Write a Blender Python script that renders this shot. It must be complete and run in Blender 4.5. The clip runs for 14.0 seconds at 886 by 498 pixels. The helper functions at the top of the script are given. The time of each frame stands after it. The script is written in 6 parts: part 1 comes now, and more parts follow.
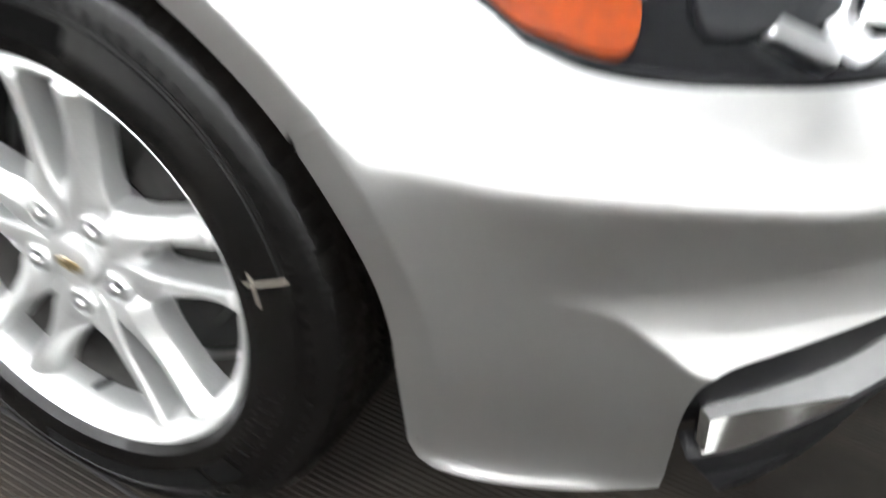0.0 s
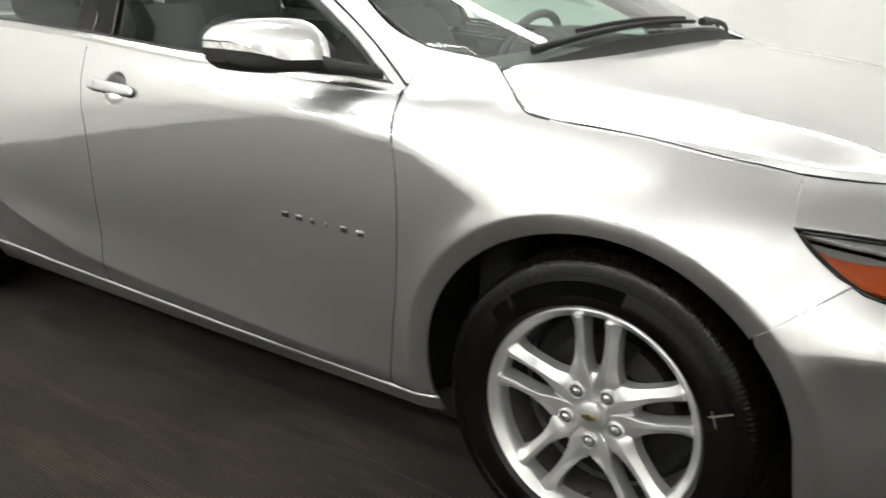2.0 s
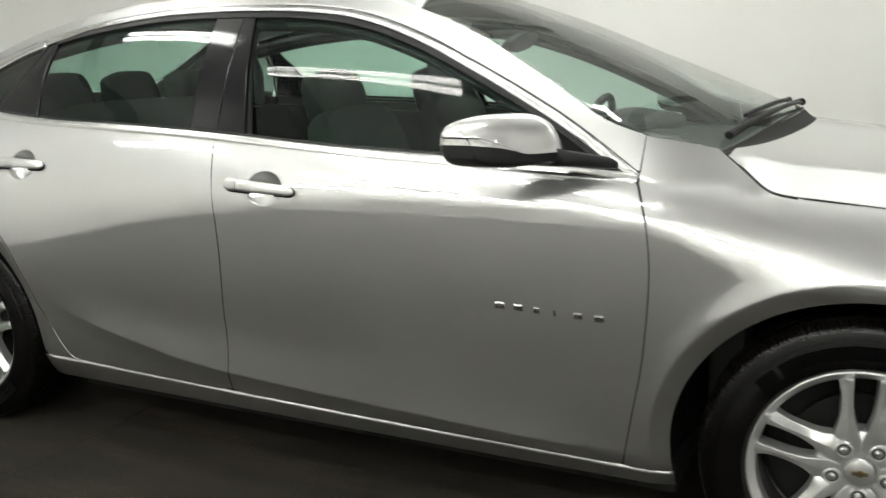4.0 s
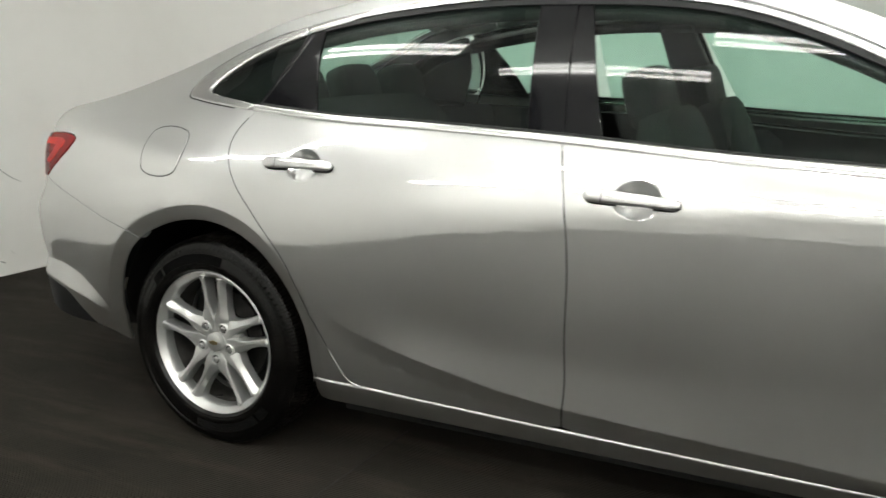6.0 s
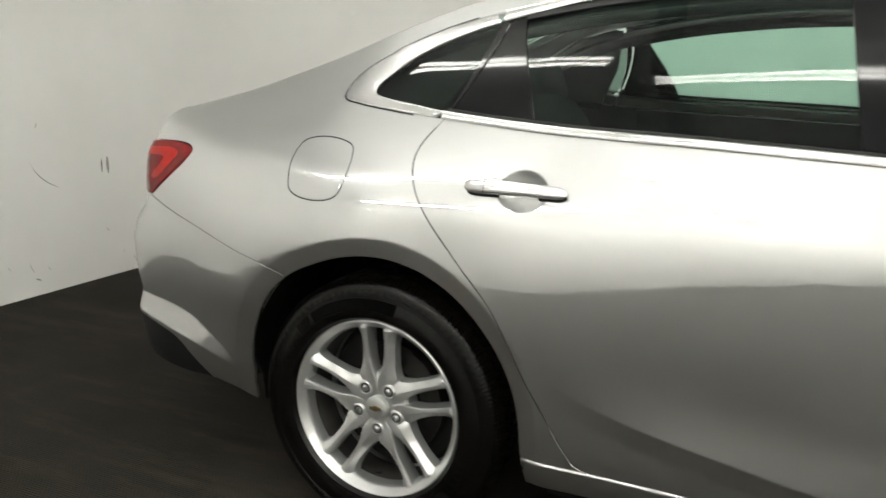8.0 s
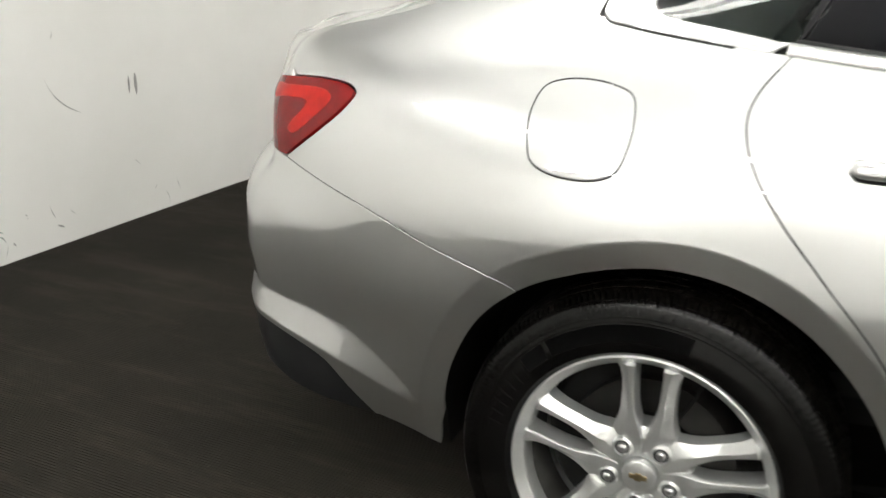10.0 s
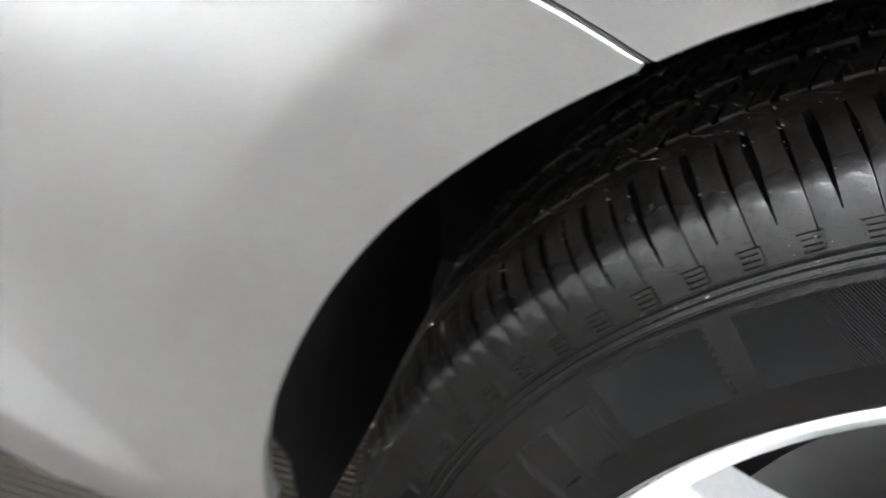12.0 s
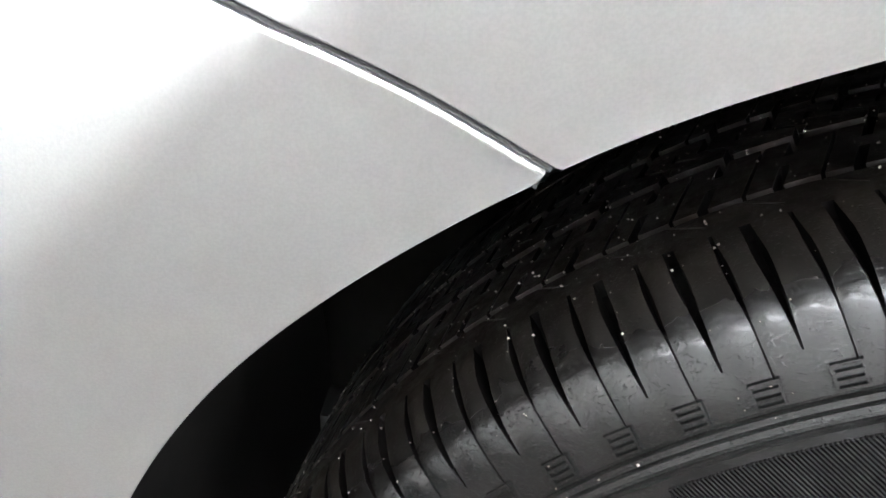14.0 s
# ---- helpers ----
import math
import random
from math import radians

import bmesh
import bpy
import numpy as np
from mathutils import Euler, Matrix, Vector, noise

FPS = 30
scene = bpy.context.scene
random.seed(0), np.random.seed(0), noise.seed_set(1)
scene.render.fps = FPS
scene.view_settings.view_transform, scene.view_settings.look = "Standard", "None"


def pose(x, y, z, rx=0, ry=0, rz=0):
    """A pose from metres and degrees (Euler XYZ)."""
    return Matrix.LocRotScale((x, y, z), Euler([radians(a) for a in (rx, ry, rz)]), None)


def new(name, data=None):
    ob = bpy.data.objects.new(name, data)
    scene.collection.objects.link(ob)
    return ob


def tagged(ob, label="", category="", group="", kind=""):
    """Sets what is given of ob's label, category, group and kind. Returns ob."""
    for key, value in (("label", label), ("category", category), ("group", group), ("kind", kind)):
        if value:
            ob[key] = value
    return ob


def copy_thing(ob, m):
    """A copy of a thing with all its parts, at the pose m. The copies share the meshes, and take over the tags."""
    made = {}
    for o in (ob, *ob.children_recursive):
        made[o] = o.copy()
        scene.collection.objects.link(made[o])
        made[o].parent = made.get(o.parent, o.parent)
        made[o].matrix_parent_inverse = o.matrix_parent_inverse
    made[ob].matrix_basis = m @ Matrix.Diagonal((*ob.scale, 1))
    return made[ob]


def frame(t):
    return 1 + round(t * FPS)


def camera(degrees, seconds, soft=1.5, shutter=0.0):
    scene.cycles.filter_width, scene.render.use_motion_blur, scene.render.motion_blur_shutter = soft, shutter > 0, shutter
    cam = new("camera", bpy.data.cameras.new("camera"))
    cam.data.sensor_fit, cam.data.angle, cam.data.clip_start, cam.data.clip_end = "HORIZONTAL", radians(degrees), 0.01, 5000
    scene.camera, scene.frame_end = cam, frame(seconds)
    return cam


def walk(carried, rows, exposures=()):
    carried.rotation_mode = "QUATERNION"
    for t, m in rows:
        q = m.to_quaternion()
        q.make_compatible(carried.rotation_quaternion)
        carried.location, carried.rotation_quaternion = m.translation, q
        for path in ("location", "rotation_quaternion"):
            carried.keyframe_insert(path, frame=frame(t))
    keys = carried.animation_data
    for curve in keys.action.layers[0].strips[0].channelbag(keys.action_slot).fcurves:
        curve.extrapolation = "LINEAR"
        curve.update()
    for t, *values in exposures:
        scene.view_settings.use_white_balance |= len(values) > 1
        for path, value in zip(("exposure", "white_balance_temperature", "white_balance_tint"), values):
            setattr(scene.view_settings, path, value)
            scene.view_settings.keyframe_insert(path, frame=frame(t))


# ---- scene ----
from mathutils import geometry

cam = camera(52.76, 14.0, shutter=0.5)
# seconds, place, yaw, pitch, roll
PATH = [
    (0, 3.5264, -1.3718, 0.9062, 26.722, -34.083, 4.897),
    (0.5, 3.6602, -1.6635, 1.1139, 32.753, -24.794, 1.162),
    (1, 3.8172, -1.8839, 1.1279, 40.249, -21.344, -0.265),
    (1.5, 3.7776, -2.1034, 1.1502, 41.103, -19.169, -0.534),
    (2, 3.6114, -2.3342, 1.1722, 38.204, -16.558, 0.048),
    (2.5, 3.4515, -2.4962, 1.1889, 35.930, -15.034, -1.005),
    (5, 2.3109, -2.9808, 1.2312, 22.391, -11.262, -0.499),
    (5.5, 2.0724, -3.0016, 1.2023, 24.771, -11.093, -0.043),
    (6, 1.8907, -2.9456, 1.2086, 27.353, -11.890, -0.010),
    (6.5, 1.6845, -2.9148, 1.1809, 27.937, -12.062, 0.609),
    (7, 1.4353, -2.8710, 1.2122, 26.141, -13.392, 0.601),
    (7.5, 1.2524, -2.7956, 1.1920, 25.376, -12.905, 0.807),
    (8, 1.0641, -2.7120, 1.2118, 25.585, -12.318, 0.711),
    (8.5, 0.8331, -2.6521, 1.1968, 24.530, -12.942, 1.244),
    (9, 0.6149, -2.5871, 1.2209, 23.458, -14.884, 0.770),
    (11.3, -0.1257, -1.4874, 0.9755, 25.014, -29.899, 2.115),
    (11.5, -0.1575, -1.3535, 0.8857, 24.687, -32.323, 2.320),
    (12, -0.2095, -1.1593, 0.7462, 15.426, -32.885, 3.669),
    (12.5, -0.2075, -1.0797, 0.7192, 12.232, -29.053, 3.926),
    (13, -0.2134, -1.0860, 0.7166, 9.893, -25.904, 4.109),
    (13.5, -0.2150, -1.0870, 0.7156, 9.688, -25.253, 4.759),
    (14, -0.2140, -1.0891, 0.7219, 9.209, -25.924, 5.252),
]
# seconds, stops, kelvin, tint
EXPOSURES = [(0, 1.15, 6080, 12), (.5, .20, 6270, 9), (1, -.35, 6480, 7), (1.5, -.15, 6470, 8), (2, -.18, 6490, 8), (2.5, -.42, 6520, 7), (5, -.6, 6470, 6), (7, -.53, 6580, 7), (9, -.68, 6620, 7), (10.2, -.05, 6450, 9), (11.5, .90, 5980, 11), (12.0, 2.32, 5930, 12), (12.5, 3.1, 5910, 12), (13.5, 2.8, 5910, 12), (14, 2.7, 5910, 12)]
walk(cam, [(t, pose(x, y, z, 90 + p, 0, a) @ pose(0, 0, 0, 0, 0, r)) for t, x, y, z, a, p, r in PATH],
     exposures=EXPOSURES)

# ---- light and exposure ----
world = bpy.data.worlds.new("booth_air")
world.use_nodes = True
world.node_tree.nodes["Background"].inputs["Color"].default_value = (.9, .95, 1, 1)
world.node_tree.nodes["Background"].inputs["Strength"].default_value = .008
scene.world = world
TUBE_POWER = 40.0

# ---- materials ----
def material(name):
    m = bpy.data.materials.new(name)
    m.use_nodes = True
    nt = m.node_tree
    return m, nt, nt.nodes["Principled BSDF"]


def add(nt, kind, **props):
    n = nt.nodes.new(kind)
    for k, v in props.items():
        n.inputs[k].default_value = v
    return n


def bump(nt, bsdf, source, strength, distance):
    b = add(nt, "ShaderNodeBump", Strength=strength, Distance=distance)
    nt.links.new(source, b.inputs["Height"])
    nt.links.new(b.outputs["Normal"], bsdf.inputs["Normal"])
    return b


def noise_tex(nt, scale, detail=4, rough=.6, stretch=None):
    tc = nt.nodes.new("ShaderNodeTexCoord")
    n = add(nt, "ShaderNodeTexNoise", Scale=scale, Detail=detail, Roughness=rough)
    if stretch:
        mp = nt.nodes.new("ShaderNodeMapping")
        mp.inputs["Scale"].default_value = stretch
        nt.links.new(tc.outputs["Object"], mp.inputs["Vector"])
        nt.links.new(mp.outputs["Vector"], n.inputs["Vector"])
    else:
        nt.links.new(tc.outputs["Object"], n.inputs["Vector"])
    return n


def ramp(nt, source, stops):
    r = nt.nodes.new("ShaderNodeValToRGB")
    e = r.color_ramp.elements
    while len(e) < len(stops):
        e.new(.5)
    for i, (p, c) in enumerate(stops):
        e[i].position, e[i].color = p, (*c, 1) if len(c) == 3 else c
    nt.links.new(source, r.inputs["Fac"])
    return r


def simple(name, colour, rough=.5, metal=0.0, coat=0.0, vary=.12, scale=40, bumps=0.0, spec=.5):
    m, nt, b = material(name)
    n = noise_tex(nt, scale)
    lo, hi = [c * (1 - vary) for c in colour], [min(1, c * (1 + vary)) for c in colour]
    nt.links.new(ramp(nt, n.outputs["Fac"], [(.3, lo), (.7, hi)]).outputs["Color"], b.inputs["Base Color"])
    b.inputs["Roughness"].default_value, b.inputs["Metallic"].default_value, b.inputs["Coat Weight"].default_value = rough, metal, coat
    b.inputs["Specular IOR Level"].default_value = spec
    if coat:
        b.inputs["Coat Roughness"].default_value = .02
    if bumps:
        bump(nt, b, n.outputs["Fac"], .6, bumps)
    return m


def paint_material():
    m, nt, b = material("silver_metallic_paint")
    flake = noise_tex(nt, 1400, 1)
    cloud = noise_tex(nt, 2.2, 3)
    c = ramp(nt, flake.outputs["Fac"], [(.35, (.595, .601, .598)), (.65, (.635, .641, .636))])
    nt.links.new(c.outputs["Color"], b.inputs["Base Color"])
    r = ramp(nt, cloud.outputs["Fac"], [(.3, (.37, .37, .37)), (.7, (.41, .41, .41))])
    nt.links.new(r.outputs["Color"], b.inputs["Roughness"])
    b.inputs["Metallic"].default_value = .94
    b.inputs["Coat Weight"].default_value, b.inputs["Coat Roughness"].default_value, b.inputs["Coat IOR"].default_value = 1.0, .03, 3.25
    bump(nt, b, flake.outputs["Fac"], .03, .0003)
    return m


def glass_material(name, tint, gloss_rough=.0, ior=1.5, film=0.0):
    m, nt, b = material(name)
    nt.nodes.remove(b)
    tr = add(nt, "ShaderNodeBsdfTransparent", Color=(*tint, 1))
    gl = add(nt, "ShaderNodeBsdfGlossy", Roughness=gloss_rough)
    lw = add(nt, "ShaderNodeLayerWeight", Blend=.5)
    pw = nt.nodes.new("ShaderNodeMath")
    pw.operation = "POWER"
    pw.inputs[1].default_value = 4.5
    fr = nt.nodes.new("ShaderNodeMath")
    fr.operation = "MULTIPLY_ADD"
    fr.inputs[1].default_value, fr.inputs[2].default_value = .93, ((ior - 1) / (ior + 1)) ** 2
    nt.links.new(lw.outputs["Facing"], pw.inputs[0]); nt.links.new(pw.outputs["Value"], fr.inputs[0])
    mx = nt.nodes.new("ShaderNodeMixShader")
    nt.links.new(fr.outputs["Value"], mx.inputs["Fac"])
    # thin pale film: some dust, plus reflection haze put into the colour
    df = add(nt, "ShaderNodeBsdfDiffuse", Color=(.42, .45, .43, 1))
    dm = nt.nodes.new("ShaderNodeMixShader")
    dust = ramp(nt, noise_tex(nt, 5, 5, .65).outputs["Fac"], [(.3, (film * .7,) * 3), (.7, (film * 1.3,) * 3)])
    nt.links.new(dust.outputs["Color"], dm.inputs["Fac"])
    nt.links.new(tr.outputs["BSDF"], dm.inputs[1]); nt.links.new(df.outputs["BSDF"], dm.inputs[2])
    nt.links.new(dm.outputs["Shader"], mx.inputs[1])
    nt.links.new(gl.outputs["BSDF"], mx.inputs[2])
    nt.links.new(mx.outputs["Shader"], nt.nodes["Material Output"].inputs["Surface"])
    return m


def floor_material():
    m, nt, b = material("ribbed_rubber")
    big, dust, smear = noise_tex(nt, 1.3, 5), noise_tex(nt, 55, 6, .75), noise_tex(nt, 3.0, 6, .7, (.35, 2.2, 1))
    c = ramp(nt, big.outputs["Fac"], [(.3, (.0125, .0108, .0090)), (.7, (.0255, .0218, .0178))])
    d = ramp(nt, dust.outputs["Fac"], [(.60, (0, 0, 0)), (.76, (.022, .0195, .017))])
    s = ramp(nt, smear.outputs["Fac"], [(.50, (0, 0, 0)), (.70, (.017, .0140, .0105))])
    mix = nt.nodes.new("ShaderNodeMix")
    mix.data_type, mix.blend_type = "RGBA", "ADD"
    mix.inputs["Factor"].default_value = 1
    nt.links.new(c.outputs["Color"], mix.inputs["A"]); nt.links.new(d.outputs["Color"], mix.inputs["B"])
    mix2 = nt.nodes.new("ShaderNodeMix")
    mix2.data_type, mix2.blend_type = "RGBA", "ADD"
    mix2.inputs["Factor"].default_value = 1
    nt.links.new(mix.outputs["Result"], mix2.inputs["A"]); nt.links.new(s.outputs["Color"], mix2.inputs["B"])
    nt.links.new(mix2.outputs["Result"], b.inputs["Base Color"])
    b.inputs["Roughness"].default_value, b.inputs["Specular IOR Level"].default_value = .75, .12
    bump(nt, b, dust.outputs["Fac"], .4, .0006)
    return m


def wall_material():
    m, nt, b = material("white_wall_paint")
    n, g = noise_tex(nt, 1.1, 4), noise_tex(nt, 160, 3)
    c = ramp(nt, n.outputs["Fac"], [(.3, (.78, .775, .75)), (.7, (.85, .845, .825))])
    nt.links.new(c.outputs["Color"], b.inputs["Base Color"])
    b.inputs["Roughness"].default_value = .55
    bump(nt, b, g.outputs["Fac"], .25, .001)
    return m


def tyre_material():
    m, nt, b = material("tyre_rubber")
    n, g = noise_tex(nt, 9, 3, .4), noise_tex(nt, 1150, 2, .5)
    sep = nt.nodes.new("ShaderNodeSeparateXYZ")
    nt.links.new(nt.nodes.new("ShaderNodeTexCoord").outputs["Object"], sep.inputs["Vector"])
    # road dust on the tread, clean dressed rubber on the shoulder and sidewall
    across = nt.nodes.new("ShaderNodeMapRange")
    across.inputs["From Min"].default_value, across.inputs["From Max"].default_value = -.0935, -.070
    nt.links.new(sep.outputs["Y"], across.inputs["Value"])
    blot = nt.nodes.new("ShaderNodeMath")
    blot.operation, blot.use_clamp = "MULTIPLY", True
    patchy = ramp(nt, noise_tex(nt, 38, 5, .7).outputs["Fac"], [(.38, (.30, .30, .30)), (.62, (1, 1, 1))])
    nt.links.new(across.outputs["Result"], blot.inputs[0]); nt.links.new(patchy.outputs["Color"], blot.inputs[1])
    c = ramp(nt, n.outputs["Fac"], [(.3, (.0022, .0021, .0020)), (.7, (.0040, .0037, .0034))])
    mix = nt.nodes.new("ShaderNodeMix")
    mix.data_type = "RGBA"
    mix.inputs["B"].default_value = (.0080, .0063, .0048, 1)
    nt.links.new(blot.outputs["Value"], mix.inputs["Factor"]); nt.links.new(c.outputs["Color"], mix.inputs["A"])
    nt.links.new(mix.outputs["Result"], b.inputs["Base Color"])
    r = nt.nodes.new("ShaderNodeMapRange")
    r.inputs["To Min"].default_value, r.inputs["To Max"].default_value = .22, .62
    nt.links.new(blot.outputs["Value"], r.inputs["Value"])
    nt.links.new(r.outputs["Result"], b.inputs["Roughness"])
    gloss = nt.nodes.new("ShaderNodeMapRange")
    gloss.inputs["To Min"].default_value, gloss.inputs["To Max"].default_value = .25, .03
    nt.links.new(blot.outputs["Value"], gloss.inputs["Value"])
    nt.links.new(gloss.outputs["Result"], b.inputs["Specular IOR Level"])
    spots = ramp(nt, g.outputs["Fac"], [(.57, (0, 0, 0)), (.75, (1, 1, 1))])
    bump(nt, b, spots.outputs["Color"], .34, .00035)
    return m


def glow_material(name, colour, strength):
    m, nt, b = material(name)
    b.inputs["Emission Color"].default_value, b.inputs["Emission Strength"].default_value = (*colour, 1), strength
    return m


PAINT = paint_material()
CHROME = simple("bright_chrome", (.82, .82, .81), .13, 1.0, vary=.02)
BLACK_GLOSS = simple("gloss_black_trim", (.005, .005, .006), .07, 0, 0, spec=.28)
BLACK = simple("black_plastic", (.011, .011, .012), .5, bumps=.0006, scale=300, spec=.25)
DARK = simple("dark_underbody_and_gaps", (.006, .006, .006), .85)
BARREL = simple("dark_rim_inside", (.045, .043, .040), .6, .3, vary=.3, scale=30)
BEZEL = simple("grey_painted_bezel", (.24, .24, .245), .4, .3, vary=.06)
GREY_PLASTIC = simple("grey_grained_plastic", (.10, .10, .10), .5, bumps=.0006, scale=400)
GLASS = glass_material("tinted_green_glass", (.60, .78, .705), ior=1.42, film=.012)
DARK_GLASS = glass_material("dark_quarter_glass", (.30, .37, .34), ior=1.38, film=.006)
# film raised here in place of bright reflections at grazing angles
WSGLASS = glass_material("windscreen_glass", (.86, .94, .90), film=.11)
LENS = glass_material("clear_lamp_lens", (.93, .94, .95), ior=1.25)
AMBER = simple("amber_reflector", (.24, .036, .002), .30, 0, .0, spec=.25, vary=.2, scale=120)
RED = simple("red_lamp_lens", (.16, .004, .004), .12, 0, 0, vary=.2, scale=30, spec=.35)
RED_LIGHT = simple("bright_red_lamp_insert", (.36, .010, .006), .3, 0, 0, vary=.15, scale=60, spec=.3)
WHEEL = simple("silver_wheel_paint", (.66, .665, .66), .34, .78, .4, vary=.05, scale=300)
STEEL = simple("dark_brake_steel", (.022, .021, .020), .5, .8, vary=.3, scale=30)
NUT = simple("chrome_lug_nut", (.50, .50, .50), .32, 1.0)
TYRE = tyre_material()
# slots and grooves darker than the tread: part matt rubber, part painted-in shade
GROOVE = simple("matt_shaded_groove_rubber", (.0012, .0011, .0010), .9, vary=.3, scale=60, spec=.02)
CLEAR = simple("pale_lamp_plastic", (.62, .62, .60), .12, 0, .8, vary=.25, scale=60)
SATIN = simple("satin_bright_moulding", (.66, .66, .655), .24, .95, vary=.03)
BADGE = simple("satin_badge_metal", (.70, .70, .69), .22, 1.0, vary=.05)
ARCH_LINER = simple("dusty_arch_liner", (.0055, .0050, .0045), .8, vary=.4, scale=14, bumps=.0006, spec=.1)
LAMP_STRIP = simple("grey_lamp_strip", (.30, .30, .30), .15, .3, .5, vary=.3, scale=60)
GOLD = simple("gold_emblem", (.34, .27, .15), .3, .8)
CHALK = simple("chalk_mark", (.16, .14, .115), .9)
GRIT = simple("pale_grit", (.20, .18, .155), .6, vary=.5, scale=900)
CLOTH = simple("grey_seat_cloth", (.0095, .010, .0098), .9, bumps=.0006, scale=260)
DASH = simple("charcoal_dashboard", (.009, .009, .0093), .6, bumps=.001, scale=350)
PILLAR_GREY = simple("pale_grey_trim", (.26, .265, .25), .7, vary=.06, scale=120)
LINER = simple("pale_headliner", (.12, .118, .11), .9, bumps=.001, scale=400)
FLOOR = floor_material()
WALL = wall_material()
CEILING = simple("grey_ceiling_deck", (.66, .66, .65), .7, scale=6)
BEAM = simple("dark_steel_beam", (.05, .05, .052), .6, .3, scale=20)
FIXTURE = simple("white_fixture_enamel", (.78, .78, .76), .4)
GLOW = glow_material("fluorescent_tube", (1.0, .985, .94), TUBE_POWER)
SCUFF = simple("grey_scuff", (.33, .33, .32), .8, vary=.3, scale=90)

# ---- shape of the body ----
def pch(xs, ys, x):
    """smooth monotone interpolation through the knots xs, ys"""
    xs, ys, x = np.asarray(xs, float), np.asarray(ys, float), np.asarray(x, float)
    h = np.diff(xs); d = np.diff(ys) / h
    m = np.zeros(len(xs))
    for i in range(1, len(xs) - 1):
        if d[i - 1] * d[i] > 0:
            w1, w2 = 2 * h[i] + h[i - 1], h[i] + 2 * h[i - 1]
            m[i] = (w1 + w2) / (w1 / d[i - 1] + w2 / d[i])
    m[0], m[-1] = d[0], d[-1]
    i = np.clip(np.searchsorted(xs, x) - 1, 0, len(xs) - 2)
    t = (x - xs[i]) / h[i]
    lo, hi = t < 0, t > 1
    tt = np.clip(t, 0, 1)
    y = ((1 + 2 * tt) * (1 - tt) ** 2 * ys[i] + tt * (1 - tt) ** 2 * h[i] * m[i] + tt * tt * (3 - 2 * tt) * ys[i + 1] + tt * tt * (tt - 1) * h[i] * m[i + 1])
    return y + np.where(lo, (x - xs[0]) * m[0], 0) + np.where(hi, (x - xs[-1]) * m[-1], 0)

# plan outline of the body at its widest height, right half mirrored to +y
PLAN = np.array([(-1.105, 0), (-1.095, .2), (-1.055, .42), (-.993, .607), (-.920, .729), (-.838, .817), (-.757, .863), (-.653, .893), (-.5, .917), (-.2, .936), (.3, .942), (1.2, .943),
                 (2.2, .942), (2.6, .938), (2.93, .925), (3.18, .90), (3.36, .852), (3.52, .77), (3.63, .65), (3.70, .5), (3.75, .25), (3.765, 0)])


def catmull(pts, n=12, closed=False):
    """dense smooth line through pts"""
    p = np.asarray(pts, float)
    if len(p) < 3 and not closed:
        return np.array([p[0] + (p[-1] - p[0]) * t for t in np.linspace(0, 1, n + 1)])
    q = np.vstack([p[-1], p, p[0], p[1]]) if closed else np.vstack([2 * p[0] - p[1], p, 2 * p[-1] - p[-2]])
    out = []
    for i in range(1, len(q) - 2):
        p0, p1, p2, p3 = q[i - 1:i + 3]
        d0, d1, d2 = (max(np.linalg.norm(b - a), 1e-6) ** .5 for a, b in ((p0, p1), (p1, p2), (p2, p3)))
        m1 = (p1 - p0) / d0 - (p2 - p0) / (d0 + d1) + (p2 - p1) / d1
        m2 = (p2 - p1) / d1 - (p3 - p1) / (d1 + d2) + (p3 - p2) / d2
        for t in np.arange(n) / n:
            out.append((2 * t ** 3 - 3 * t * t + 1) * p1 + (t ** 3 - 2 * t * t + t) * d1 * m1 + (3 * t * t - 2 * t ** 3) * p2 + (t ** 3 - t * t) * d1 * m2)
    if not closed:
        out.append(p[-1])
    return np.array(out)


_pl = catmull(PLAN, 40)
_s = np.concatenate([[0], np.cumsum(np.hypot(*np.diff(_pl, axis=0).T))])
_s = _s - np.interp(1.0, _pl[:, 0], _s) + 1.0
_tx, _ty = np.gradient(_pl[:, 0], _s), np.gradient(_pl[:, 1], _s)

